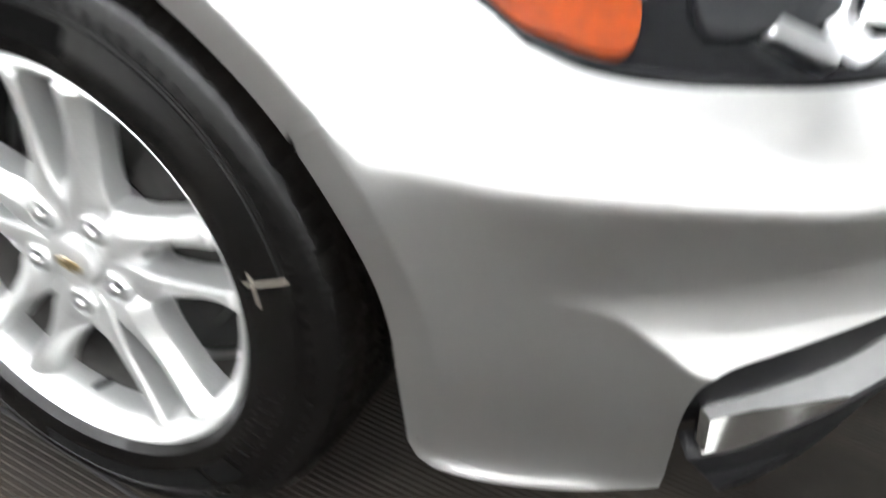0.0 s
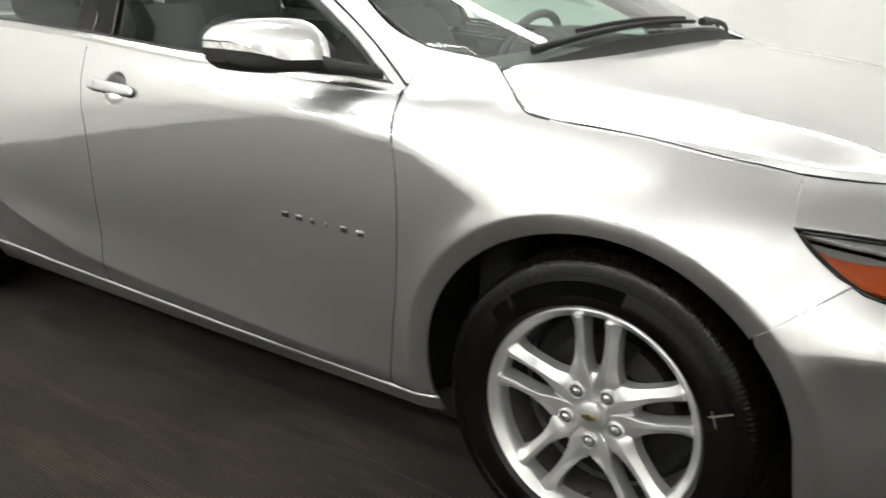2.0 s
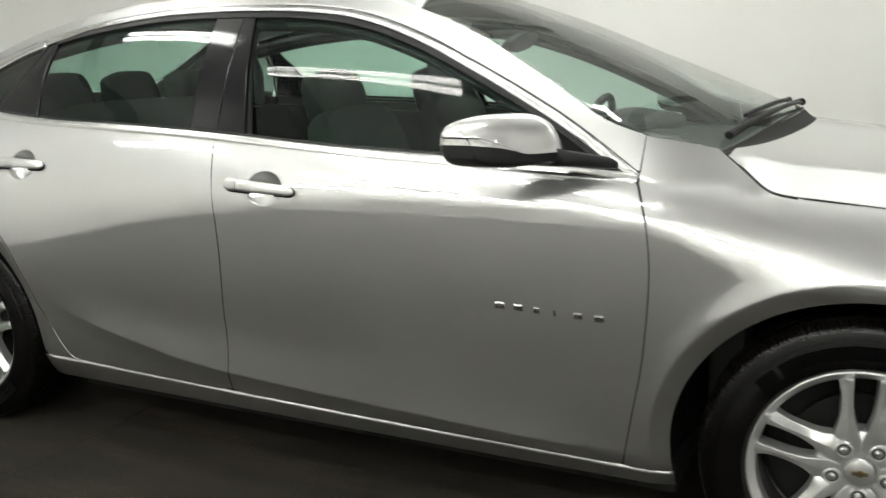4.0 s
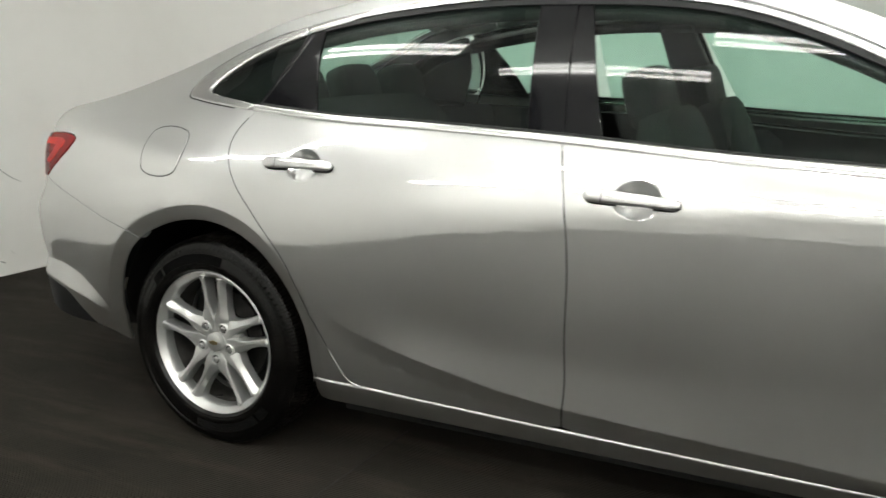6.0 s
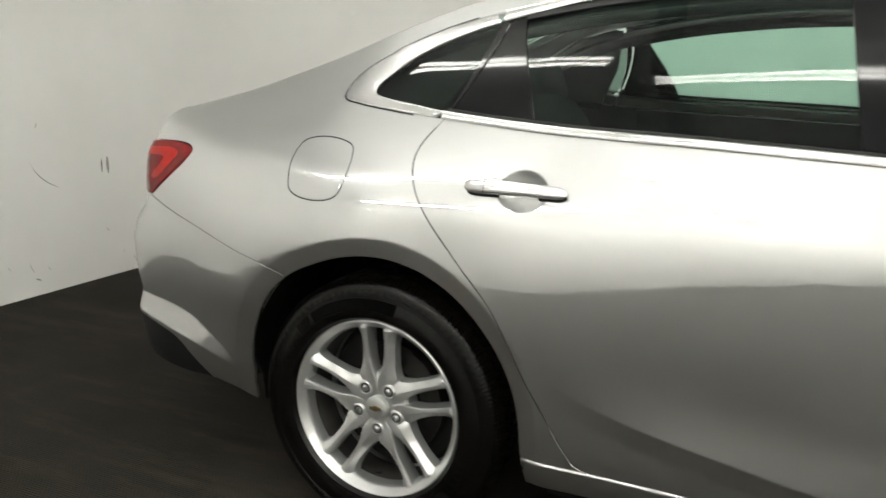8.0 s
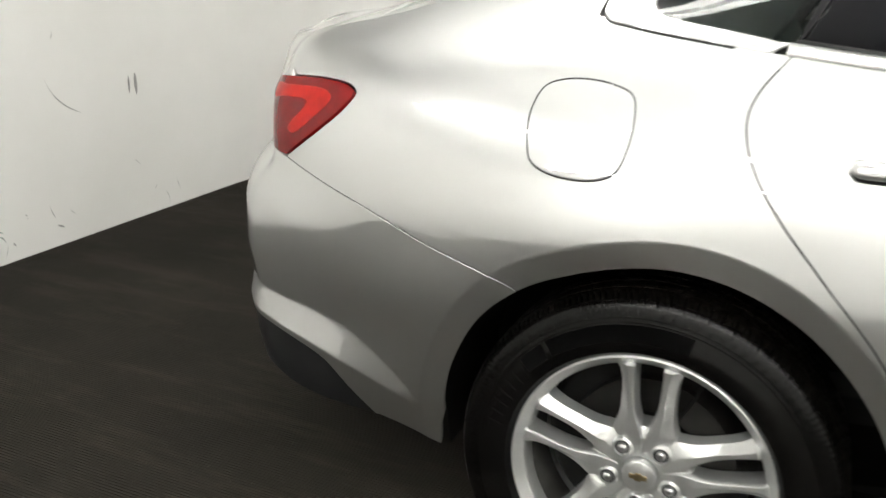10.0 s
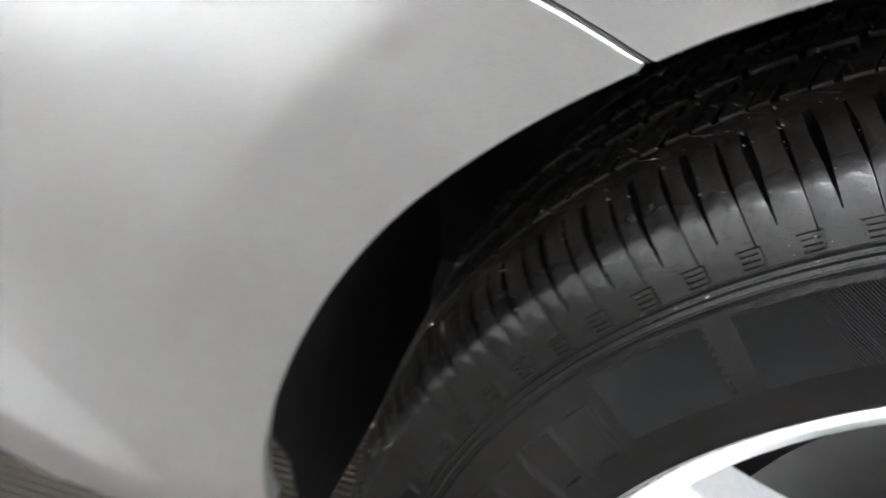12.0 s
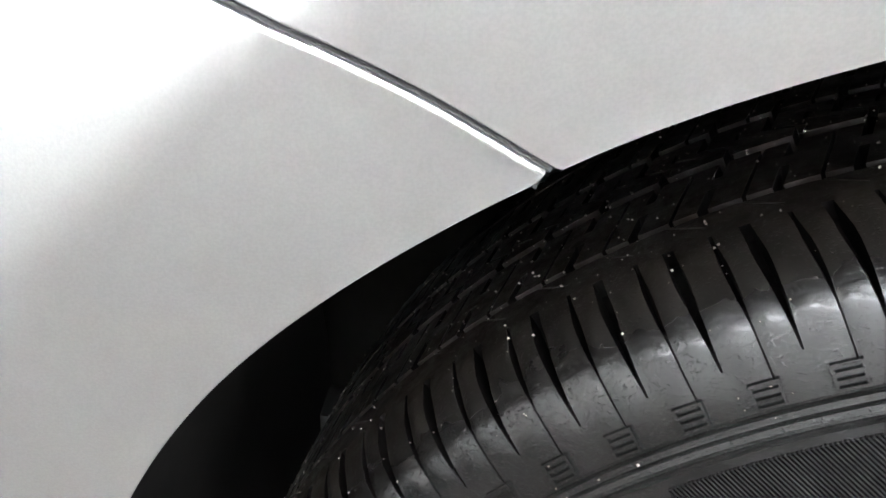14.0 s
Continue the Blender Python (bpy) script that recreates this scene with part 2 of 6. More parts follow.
# offset from the plan outline by height, station by station along the body
STATIONS = [
    (-1.9, [(.2, -.09), (.30, -.05), (.40, -.024), (.5, -.014), (.6, 0), (.68, -.004), (.72, -.012), (.76, -.036), (.80, -.066), (.85, -.074), (.9, -.078), (.95, -.092), (.97, -.098), (1.0, -.104), (1.02, -.114), (1.04, -.14), (1.06, -.20)]),
    (-1.1, [(.2, -.075), (.30, -.045), (.40, -.022), (.5, -.014), (.6, -.002), (.68, -.006), (.72, -.014), (.76, -.036), (.80, -.066), (.85, -.073), (.9, -.075), (.95, -.09), (.97, -.097), (1.0, -.105), (1.02, -.116), (1.04, -.14), (1.06, -.20)]),
    (-.92, [(.2, -.08), (.30, -.040), (.40, -.022), (.5, -.022), (.6, -.008), (.68, -.006), (.72, -.014), (.76, -.036), (.80, -.066), (.85, -.072), (.9, -.072), (.95, -.088), (.97, -.096), (1.0, -.105), (1.02, -.118), (1.04, -.14), (1.06, -.20)]),
    (-.75, [(.2, -.062), (.30, -.028), (.40, -.022), (.5, -.024), (.62, -.007), (.70, 0), (.76, -.012), (.80, -.022), (.86, -.027), (.92, -.038), (.96, -.055), (1.0, -.080), (1.03, -.106), (1.06, -.16)]),
    (-.45, [(.2, -.122), (.28, -.080), (.40, -.047), (.5, -.028), (.65, -.003), (.75, 0), (.85, -.014), (.95, -.055), (1.0, -.095), (1.06, -.165), (1.12, -.25)]),
    (-.10, [(.2, -.09), (.3, -.045), (.5, -.010), (.65, 0), (.75, 0), (.85, -.017), (.92, -.040), (.976, -.082), (1.03, -.120), (1.10, -.183), (1.16, -.248), (1.25, -.35), (1.33, -.45)]),
    (.15, [(.2, -.085), (.235, -.06), (.30, -.035), (.45, -.012), (.6, 0), (.70, -.002), (.78, -.010), (.86, -.024), (.922, -.05), (.975, -.082), (1.065, -.143), (1.16, -.215), (1.25, -.305), (1.35, -.42)]),
    (.55, [(.19, -.108), (.235, -.071), (.30, -.033), (.36, -.023), (.45, -.016), (.55, -.008), (.64, -.001), (.69, 0), (.74, -.0022), (.80, -.008), (.86, -.018), (.92, -.038), (1.04, -.102), (1.17, -.180), (1.30, -.290), (1.39, -.38)]),
    (1.1, [(.19, -.108), (.235, -.071), (.30, -.034), (.36, -.024), (.45, -.016), (.55, -.009), (.65, -.004), (.76, -.0006), (.81, 0), (.85, -.0012), (.89, -.0062), (.935, -.0185), (1.021, -.073), (1.18, -.165), (1.34, -.285), (1.42, -.36)]),
    (1.8, [(.19, -.108), (.235, -.071), (.29, -.036), (.36, -.026), (.45, -.016), (.55, -.009), (.65, -.005), (.81, -.001), (.865, 0), (.89, -.002), (.915, -.010), (.945, -.029), (.985, -.068), (1.10, -.142), (1.22, -.225), (1.34, -.32)]),
    (2.34, [(.19, -.108), (.235, -.073), (.29, -.04), (.36, -.03), (.45, -.018), (.55, -.008), (.65, -.004), (.79, -.001), (.842, 0), (.862, -.003), (.885, -.016), (.91, -.042), (.941, -.082), (1.0, -.135), (1.1, -.21)]),
    (2.62, [(.2, -.085), (.3, -.04), (.45, -.018), (.6, 0), (.68, 0), (.75, -.004), (.80, -.022), (.85, -.062), (.916, -.135), (.96, -.20), (1.02, -.30)]),
    (2.93, [(.2, -.08), (.3, -.045), (.45, -.018), (.58, 0), (.68, 0), (.74, -.012), (.80, -.042), (.84, -.085), (.885, -.150), (.93, -.24)]),
    (3.18, [(.2, -.07), (.3, -.035), (.45, -.012), (.56, 0), (.61, -.003), (.69, -.028), (.784, -.072), (.85, -.15), (.89, -.22)]),
    (3.32, [(.2, -.075), (.248, -.036), (.264, -.046), (.4, -.022), (.5, -.013), (.552, -.0055), (.582, 0), (.615, -.010), (.69, -.055), (.76, -.105), (.83, -.18), (.88, -.26)]),
    (3.50, [(.2, -.085), (.25, -.048), (.266, -.056), (.4, -.036), (.48, -.030), (.54, -.0185), (.574, -.005), (.591, 0), (.615, -.010), (.67, -.06), (.76, -.14), (.83, -.23), (.88, -.32)]),
    (3.9, [(.2, -.11), (.25, -.085), (.4, -.040), (.48, -.032), (.545, -.020), (.578, -.005), (.596, 0), (.620, -.018), (.67, -.075), (.76, -.17), (.83, -.28), (.88, -.37)]),
    (4.6, [(.2, -.11), (.25, -.085), (.4, -.040), (.48, -.032), (.545, -.020), (.578, -.005), (.596, 0), (.620, -.018), (.67, -.075), (.76, -.17), (.83, -.28), (.88, -.37)]),
]
_us = np.array([s[0] for s in STATIONS])
_zg = np.arange(.15, 1.451, .0025)
_og = np.array([np.convolve(np.pad(pch(*zip(*s[1]), _zg), 6, mode='edge'), np.hanning(15)[1:-1] / np.hanning(15).sum(), 'valid') for s in STATIONS])
_ug = np.arange(-1.95, 4.65, .01)
_grid = np.array([pch(_us, _og[:, j], _ug) for j in range(len(_zg))])  # z by u
_hw = np.hanning(37)[1:-1] / np.hanning(37).sum()
_soft = np.array([np.convolve(np.pad(g, 17, mode='edge'), _hw, 'valid') for g in _grid])
_bl = np.clip((_ug - .25) / .3, 0, 1) * np.clip((3.2 - _ug) / .2, 0, 1)
_grid = _grid * (1 - _bl) + _soft * _bl  # no waves between the stations
_hz = np.hanning(47)[1:-1] / np.hanning(47).sum()
_bz = np.clip((_ug - 2.36) / .22, 0, 1) * np.clip((3.15 - _ug) / .2, 0, 1)
_grid = _grid * (1 - _bz) + np.array([np.convolve(np.pad(_grid[:, k], 22, mode='reflect', reflect_type='odd'), _hz, 'valid') for k in range(_grid.shape[1])]).T * _bz  # the shoulder fades in the fender

# doors and front fender: upright below the widest line, then turning in towards the belt or the bonnet
WIDEST = ([.2, .5, .8, 1.18, 1.45, 1.72, 1.96, 2.15, 2.36, 2.48, 2.62, 2.80, 2.95, 3.25], [.66, .698, .762, .824, .858, .880, .885, .880, .862, .815, .730, .690, .670, .575])
SHOULDER = ([.2, .425, .768, 1.142, 1.545, 1.90, 2.157, 2.34, 2.48, 2.62, 2.80, 2.93, 3.12, 3.25], [1.064, 1.049, 1.037, 1.020, .993, .976, .960, .947, .936, .921, .8975, .884, .859, .845])
_zw, _zs = pch(*WIDEST, _ug), pch(*SHOULDER, _ug)
_hu = np.hanning(27)[1:-1] / np.hanning(27).sum()
_soften = lambda v: np.convolve(np.pad(v, 12, mode='edge'), _hu, 'valid')
_zw, _zs = _soften(_zw), _soften(_zs)
_turn = np.maximum(-_soften(np.array([np.interp(_zs[k], _zg, _grid[:, k]) for k in range(len(_ug))])), .01)
_pow = pch([.2, .6, 1.2, 2.3, 2.48, 2.62, 2.9, 3.25], [1.9, 1.9, 1.75, 1.75, 2.2, 2.5, 2.3, 2.3], np.clip(_ug, .2, 3.25))
_tuck = pch([.2, .55, 1.1, 1.8, 2.34, 2.7, 3.25], [.28, .25, .13, .105, .12, .12, .12], np.clip(_ug, .2, 3.25))
_d = _zg[:, None] - _zw[None]
_h = np.maximum(_zs - _zw, .05)[None]
_new = np.where(_d > 0, -_turn[None] * np.clip(_d / _h, 0, 1.3) ** _pow[None], -_tuck[None] * _d * _d)
_ease = lambda v: np.clip(v, 0, 1) ** 2 * (3 - 2 * np.clip(v, 0, 1))
_miss = np.array([np.interp(_zs[k], _zg, _grid[:, k]) for k in range(len(_ug))]) + _turn
_new = _new + _miss[None] * _ease((_zg[:, None] - _zs[None] + .07) / .07)  # meets the upper body without a step
_mask = _ease((_ug - .22) / .30)[None] * _ease((3.24 - _ug) / .16)[None] * _ease((_zg - .40) / .12)[:, None] * _ease((_zs[None] + .012 - _zg[:, None]) / .014)
_grid = _grid * (1 - _mask) + _new * _mask

CREASE = [(.30, .56), (.45, .515), (.56, .468), (.73, .424), (.87, .396), (1.01, .370), (1.19, .350), (1.47, .334), (1.75, .322), (1.98, .312), (2.2, .303), (2.6, .29)]
# wheel arches: centre, half width, foot height, rise
ARCHES = ((.013, .386, .355, .390), (2.838, .400, .352, .370))


def ledge_low(u):
    return pch([-1.9, -1.1, -.917, -.806, -.719, -.649, -.588, -.528, -.473, -.424], [.455, .460, .466, .472, .466, .453, .438, .422, .402, .386], np.clip(u, -1.9, -.424))


def ledge_top(u):
    return pch([-1.9, -1.1, -.95, -.80, -.719, -.643, -.579, -.534, -.496, -.469, -.441, -.424], [.50, .505, .515, .526, .528, .520, .505, .484, .460, .440, .412, .387], np.clip(u, -1.9, -.424))


def facet_top(u):
    return pch([3.34, 3.42, 3.49, 3.55, 3.62, 3.8, 4.6], [.489, .501, .512, .525, .538, .555, .56], np.clip(u, 3.34, 4.6))


def facet_low(u):
    return pch([3.34, 3.417, 3.462, 3.501, 3.58, 3.68, 3.8, 4.6], [.488, .480, .456, .436, .462, .485, .50, .505], np.clip(u, 3.34, 4.6))


def arch_r(arc, u, z):
    """1 at the edge of a wheel arch, more outside it"""
    cx, rx, cz, rz = arc
    a, b = (np.asarray(u, float) - cx) / rx, np.maximum(z - cz, 0) / rz
    return np.sqrt(a ** 2 + b ** 2) / arch_swell(arc, np.arctan2(b, a))


def arch_swell(arc, ang):
    """the rear arch stands out a little at its rear shoulder"""
    return 1 + (pch([0, 1.40, 1.95, 2.2, 2.45, 2.7, 3.15], [0, 0, -.014, .001, .008, .002, .008], np.clip(ang, 0, 3.15)) if arc[0] < 1 else 0 * ang)


def offset(u, z):
    u, z = np.asarray(u, float), np.asarray(z, float)
    fu, fz = np.clip((u + 1.95) / .01, 0, len(_ug) - 1.001), np.clip((z - .15) / .0025, 0, len(_zg) - 1.001)
    i, j = fu.astype(int), fz.astype(int); a, b = fu - i, fz - j
    o = (_grid[j, i] * (1 - a) + _grid[j, i + 1] * a) * (1 - b) + (_grid[j + 1, i] * (1 - a) + _grid[j + 1, i + 1] * a) * b
    # swept lower crease of the doors
    amp = pch([.2, .42, .75, 1.2, 2.0, 2.35, 2.6], [0, 0, .011, .014, .013, .004, 0], np.clip(u, .2, 2.6))
    s = z - pch(*zip(*CREASE), np.clip(u, .3, 2.6))
    up = np.clip(1 - s / .13, 0, 1) ** 1.6
    dn = np.clip(1 + s / .05, 0, 1)
    o = o + amp * np.where(s > 0, up, dn)
    # lips of the wheel arches
    for arc in ARCHES:
        cx, r = arc[0], arch_r(arc, u, z)
        rear = 1 if cx < 1 else 0
        o = o - (.013 if rear else .015) * np.clip((1.115 - r) / .115, 0, 1.2) * (np.abs(u - cx) < .6)
        o = o + (.0172 if rear else .006) * np.exp(-((r - 1.1) / (.40 if rear else .09)) ** 2) * (np.abs(u - cx) < .75) * np.clip((z - .3) / .1, 0, 1) * np.clip((.75 - np.abs(u - cx)) / .2, 0, 1) * (1 - .9 * np.clip((u - cx + .12) / .34, 0, 1) ** 2 * (3 - 2 * np.clip((u - cx + .12) / .34, 0, 1)) if rear else 1)
    # ledge of the rear bumper
    zl, zu = ledge_low(u), ledge_top(u)
    h = np.maximum(zu - zl, 1e-4)
    s = (z - zl) / h
    o = o + np.where(u < -.423, .25 * h * np.where(s > 0, np.clip(1 - s, 0, 1), np.clip(1 + s * h / .13, 0, 1)), 0)
    # wedge facet beside the front bumper opening
    zt, zb = facet_top(u), facet_low(u)
    h = np.maximum(zt - zb, 1e-4)
    s = (z - zb) / h
    o = o + np.where(u > 3.34, .36 * h * _ease((u - 3.30) / .19) * np.where(s > 0, np.clip(1 - s, 0, 1) ** 1.25, np.clip(1 + s * h / .20, 0, 1)), 0)
    # hollows behind the door handles
    for cu, cz in ((1.352, .8935), (.384, .9205)):
        r = np.sqrt(((u - cu) / .058) ** 2 + ((z - cz) / .043) ** 2)
        o = o - .046 * np.clip(1 - r * r, 0, 1)
    return o


def side(u, z):
    """point of the body's right side (y negative)"""
    u, z = np.asarray(u, float), np.asarray(z, float)
    o = offset(u, z)
    bx, by = np.interp(u, _s, _pl[:, 0]), np.interp(u, _s, _pl[:, 1])
    tx, ty = np.interp(u, _s, _tx), np.interp(u, _s, _ty)
    n = np.hypot(tx, ty)
    return np.stack([bx - ty / n * o * 1.0, -(by + tx / n * o), z + 0 * u], -1)


# ---- geometry helpers ----
class Surf:
    """a surface given by point(u, v) and normal(u, v), both on arrays"""

    def __init__(self, point, flip=1, h=.0015):
        self.point, self.flip, self.h = point, flip, h

    def normal(self, u, v):
        h = self.h
        n = np.cross(self.point(u + h, v) - self.point(u - h, v), self.point(u, v + h) - self.point(u, v - h)) * self.flip
        return n / np.maximum(np.linalg.norm(n, axis=-1, keepdims=True), 1e-12)


def inside(poly, p):
    x, y = p[:, 0], p[:, 1]
    c = np.zeros(len(p), bool)
    a, b = poly, np.roll(poly, -1, 0)
    for (x0, y0), (x1, y1) in zip(a, b):
        if y0 != y1:
            c ^= ((y0 > y) != (y1 > y)) & (x < (x1 - x0) * (y - y0) / (y1 - y0) + x0)
    return c


def edge_distance(poly, p):
    d = np.full(len(p), 9.)
    for a, b in zip(poly, np.roll(poly, -1, 0)):
        ab = b - a
        t = np.clip(((p - a) @ ab) / max(ab @ ab, 1e-12), 0, 1)
        d = np.minimum(d, np.hypot(*(p - a - t[:, None] * ab).T))
    return d


def dense(poly, step):
    out = []
    for a, b in zip(poly, np.roll(poly, -1, 0)):
        n = max(1, int(np.hypot(*(b - a)) / step))
        out += [a + (b - a) * k / n for k in range(n)]
    return np.array(out)


def inset(poly, d):
    """a closed line moved inwards by d"""
    area = np.sum(poly[:, 0] * np.roll(poly[:, 1], -1) - np.roll(poly[:, 0], -1) * poly[:, 1])
    e = np.roll(poly, -1, 0) - poly
    n = np.stack([-e[:, 1], e[:, 0]], 1) * np.sign(area)
    n = n / np.maximum(np.hypot(*n.T), 1e-9)[:, None]
    m = n + np.roll(n, 1, 0)
    m = m / np.maximum((m * m).sum(1), .6)[:, None] * 2
    return poly + m * d


def mesh_object(name, verts, faces, mat, parent, normals=None, smooth=True, label=""):
    me = bpy.data.meshes.new(name)
    me.from_pydata([tuple(v) for v in verts], [], [tuple(int(i) for i in f) for f in faces])
    me.materials.append(mat)
    if smooth:
        me.polygons.foreach_set("use_smooth", [True] * len(me.polygons))
    if normals is not None:
        me.normals_split_custom_set_from_vertices([tuple(n) for n in normals])
    me.update()
    ob = new(name, me)
    ob.parent = parent
    if label:
        tagged(ob, label)
    return ob


def panel(name, surf, poly, mat, parent, sign=-1, step=.02, gap=.0014, lift=0.0, deep=.012, fine=(), lines=(), label="", edge=.0015):
    """a sheet of the body: poly on surf, inset by the seam gap, with rounded rim and turned-in flange. sign 1: the mirrored left side"""
    poly = dense(np.asarray(poly, float), step)
    p0, p1 = inset(poly, gap + edge), inset(poly, gap)
    lo, hi = p0.min(0), p0.max(0)
    g = np.stack(np.meshgrid(np.arange(lo[0] + step / 2, hi[0], step), np.arange(lo[1] + step / 2, hi[1], step)), -1).reshape(-1, 2)
    for (u0, v0, u1, v1, s) in fine:
        g = g[~((g[:, 0] > u0) & (g[:, 0] < u1) & (g[:, 1] > v0) & (g[:, 1] < v1))]
        g = np.vstack([g, np.stack(np.meshgrid(np.arange(u0, u1, s), np.arange(v0, v1, s)), -1).reshape(-1, 2)])
    for ln in lines:
        # rows of points on both sides of a crease
        t = np.gradient(ln, axis=0)
        t /= np.maximum(np.hypot(*t.T), 1e-9)[:, None]
        q = np.stack([-t[:, 1], t[:, 0]], 1)
        g = g[np.min(np.hypot(g[:, None, 0] - ln[None, :, 0], g[:, None, 1] - ln[None, :, 1]), 1) > .016] if len(g) else g
        g = np.vstack([g] + [ln + q * d for d in (-.012, -.004, 0, .004, .012)])
    g = g[inside(p0, g)]
    g = g[edge_distance(p0, g) > step * .3]
    n0 = len(p0)
    co = np.vstack([p0, g])
    vs, _, fs, *_ = geometry.delaunay_2d_cdt([Vector(c) for c in co], [(i, (i + 1) % n0) for i in range(n0)], [], 1, 1e-5)
    uv = np.array([tuple(v) for v in vs])
    area = np.sum(p0[:, 0] * np.roll(p0[:, 1], -1) - np.roll(p0[:, 0], -1) * p0[:, 1])
    P, N = surf.point(uv[:, 0], uv[:, 1]), surf.normal(uv[:, 0], uv[:, 1])
    P = P + N * lift
    faces = []
    for f in fs:
        f = list(f)
        a, b, c = P[f[0]], P[f[1]], P[f[2]]
        faces.append(f if np.dot(np.cross(b - a, c - a), N[f[0]]) > 0 else f[::-1])
    n = len(P)
    # rim rings
    q0, m0 = surf.point(p0[:, 0], p0[:, 1]), surf.normal(p0[:, 0], p0[:, 1])
    q1, m1 = surf.point(p1[:, 0], p1[:, 1]), surf.normal(p1[:, 0], p1[:, 1])
    out = q1 - q0
    out = out / np.maximum(np.linalg.norm(out, axis=1, keepdims=True), 1e-9)
    mid = m0 + out
    mid /= np.linalg.norm(mid, axis=1, keepdims=True)
    rings = [(q0 + m0 * lift, m0), (q1 + m1 * (lift - edge), mid), (q1 + m1 * (lift - deep), out)]
    V, NN = [P], [N]
    for k, (q, m) in enumerate(rings):
        V.append(q); NN.append(m)
    for k in range(2):
        for i in range(n0):
            j = (i + 1) % n0
            f = [n + k * n0 + i, n + k * n0 + j, n + (k + 1) * n0 + j, n + (k + 1) * n0 + i]
            faces.append(f[::-1] if area > 0 else f)
    V, NN = np.vstack(V), np.vstack(NN)
    if surf.flip * 1 and np.dot(np.cross(V[faces[-1][1]] - V[faces[-1][0]], V[faces[-1][2]] - V[faces[-1][0]]), NN[faces[-1][0]]) < 0:
        faces[-2 * n0:] = [f[::-1] for f in faces[-2 * n0:]]
    if sign > 0:
        V, NN = V * (1, -1, 1), NN * (1, -1, 1)
        faces = [f[::-1] for f in faces]
    return mesh_object(name, V, faces, mat, parent, NN, label=label)


def strip(name, surf, path, width, height, mat, parent, sign=-1, lift=0.0, closed=False, label="", base=-.004):
    """a rounded moulding along a line on surf"""
    p = np.asarray(path, float)
    t = np.gradient(p, axis=0) if not closed else np.roll(p, -1, 0) - np.roll(p, 1, 0)
    t /= np.maximum(np.hypot(*t.T), 1e-9)[:, None]
    perp = np.stack([-t[:, 1], t[:, 0]], 1)
    prof = [(-.5, base), (-.5, height * .45), (-.38, height * .85), (-.15, height), (.15, height), (.38, height * .85), (.5, height * .45), (.5, base)]
    w = np.broadcast_to(np.asarray(width, float), (len(p),))
    V = []
    for a, h in prof:
        q = p + perp * (a * w)[:, None]
        V.append(surf.point(q[:, 0], q[:, 1]) + surf.normal(p[:, 0], p[:, 1]) * (h + lift))
    V = np.array(V)
    k, n = V.shape[:2]
    faces = []
    for j in range(k - 1):
        for i in range(n if closed else n - 1):
            i2 = (i + 1) % n
            faces.append((j * n + i, j * n + i2, (j + 1) * n + i2, (j + 1) * n + i))
    if not closed:
        faces += [tuple(j * n for j in range(k)), tuple(j * n + n - 1 for j in range(k))[::-1]]
    V = V.reshape(-1, 3)
    if sign > 0:
        V = V * (1, -1, 1)
    ob = mesh_object(name, V, faces, mat, parent, label=label)
    tidy(ob)
    return ob


def tidy(ob, sharp=40):
    bm = bmesh.new()
    bm.from_mesh(ob.data)
    bmesh.ops.recalc_face_normals(bm, faces=bm.faces)
    for e in bm.edges:
        e.smooth = len(e.link_faces) == 2 and e.calc_face_angle(0) < radians(sharp)
    bm.to_mesh(ob.data)
    bm.free()


def part(name, bm, mat, parent, label="", smooth=True, sharp=40):
    """links a bmesh as one mesh object under a thing or a part"""
    bmesh.ops.recalc_face_normals(bm, faces=bm.faces)
    for f in bm.faces:
        f.smooth = smooth
    for e in bm.edges:
        e.smooth = len(e.link_faces) == 2 and e.calc_face_angle(0) < radians(sharp)
    me = bpy.data.meshes.new(name)
    bm.to_mesh(me)
    bm.free()
    me.materials.append(mat)
    ob = new(name, me)
    ob.parent = parent
    if label:
        tagged(ob, label)
    return ob


def box_bm(x0, x1, y0, y1, z0, z1, bevel=0.0, seg=2):
    bm = bmesh.new()
    bmesh.ops.create_cube(bm, size=1, matrix=Matrix.Translation(((x0 + x1) / 2, (y0 + y1) / 2, (z0 + z1) / 2)) @ Matrix.Diagonal((x1 - x0, y1 - y0, z1 - z0, 1)))
    if bevel:
        bmesh.ops.bevel(bm, geom=bm.edges[:], offset=bevel, segments=seg, affect="EDGES", profile=.6)
    return bm


def tube_bm(path, radius, n=10, caps=True):
    """a round bar along a line of points"""
    p = np.asarray(path, float)
    r = np.broadcast_to(np.asarray(radius, float), (len(p),))
    t = np.gradient(p, axis=0)
    bm = bmesh.new()
    rings = []
    for i in range(len(p)):
        d = Vector(t[i]).normalized()
        a = d.orthogonal().normalized() if abs(d.z) > .95 else d.cross(Vector((0, 0, 1))).normalized()
        b = d.cross(a)
        rings.append([bm.verts.new(Vector(p[i]) + (a * math.cos(k * 2 * math.pi / n) + b * math.sin(k * 2 * math.pi / n)) * r[i]) for k in range(n)])
    for a, b in zip(rings, rings[1:]):
        for k in range(n):
            bm.faces.new((a[k], a[(k + 1) % n], b[(k + 1) % n], b[k]))
    if caps:
        bm.faces.new(rings[0][::-1]); bm.faces.new(rings[-1])
    return bm


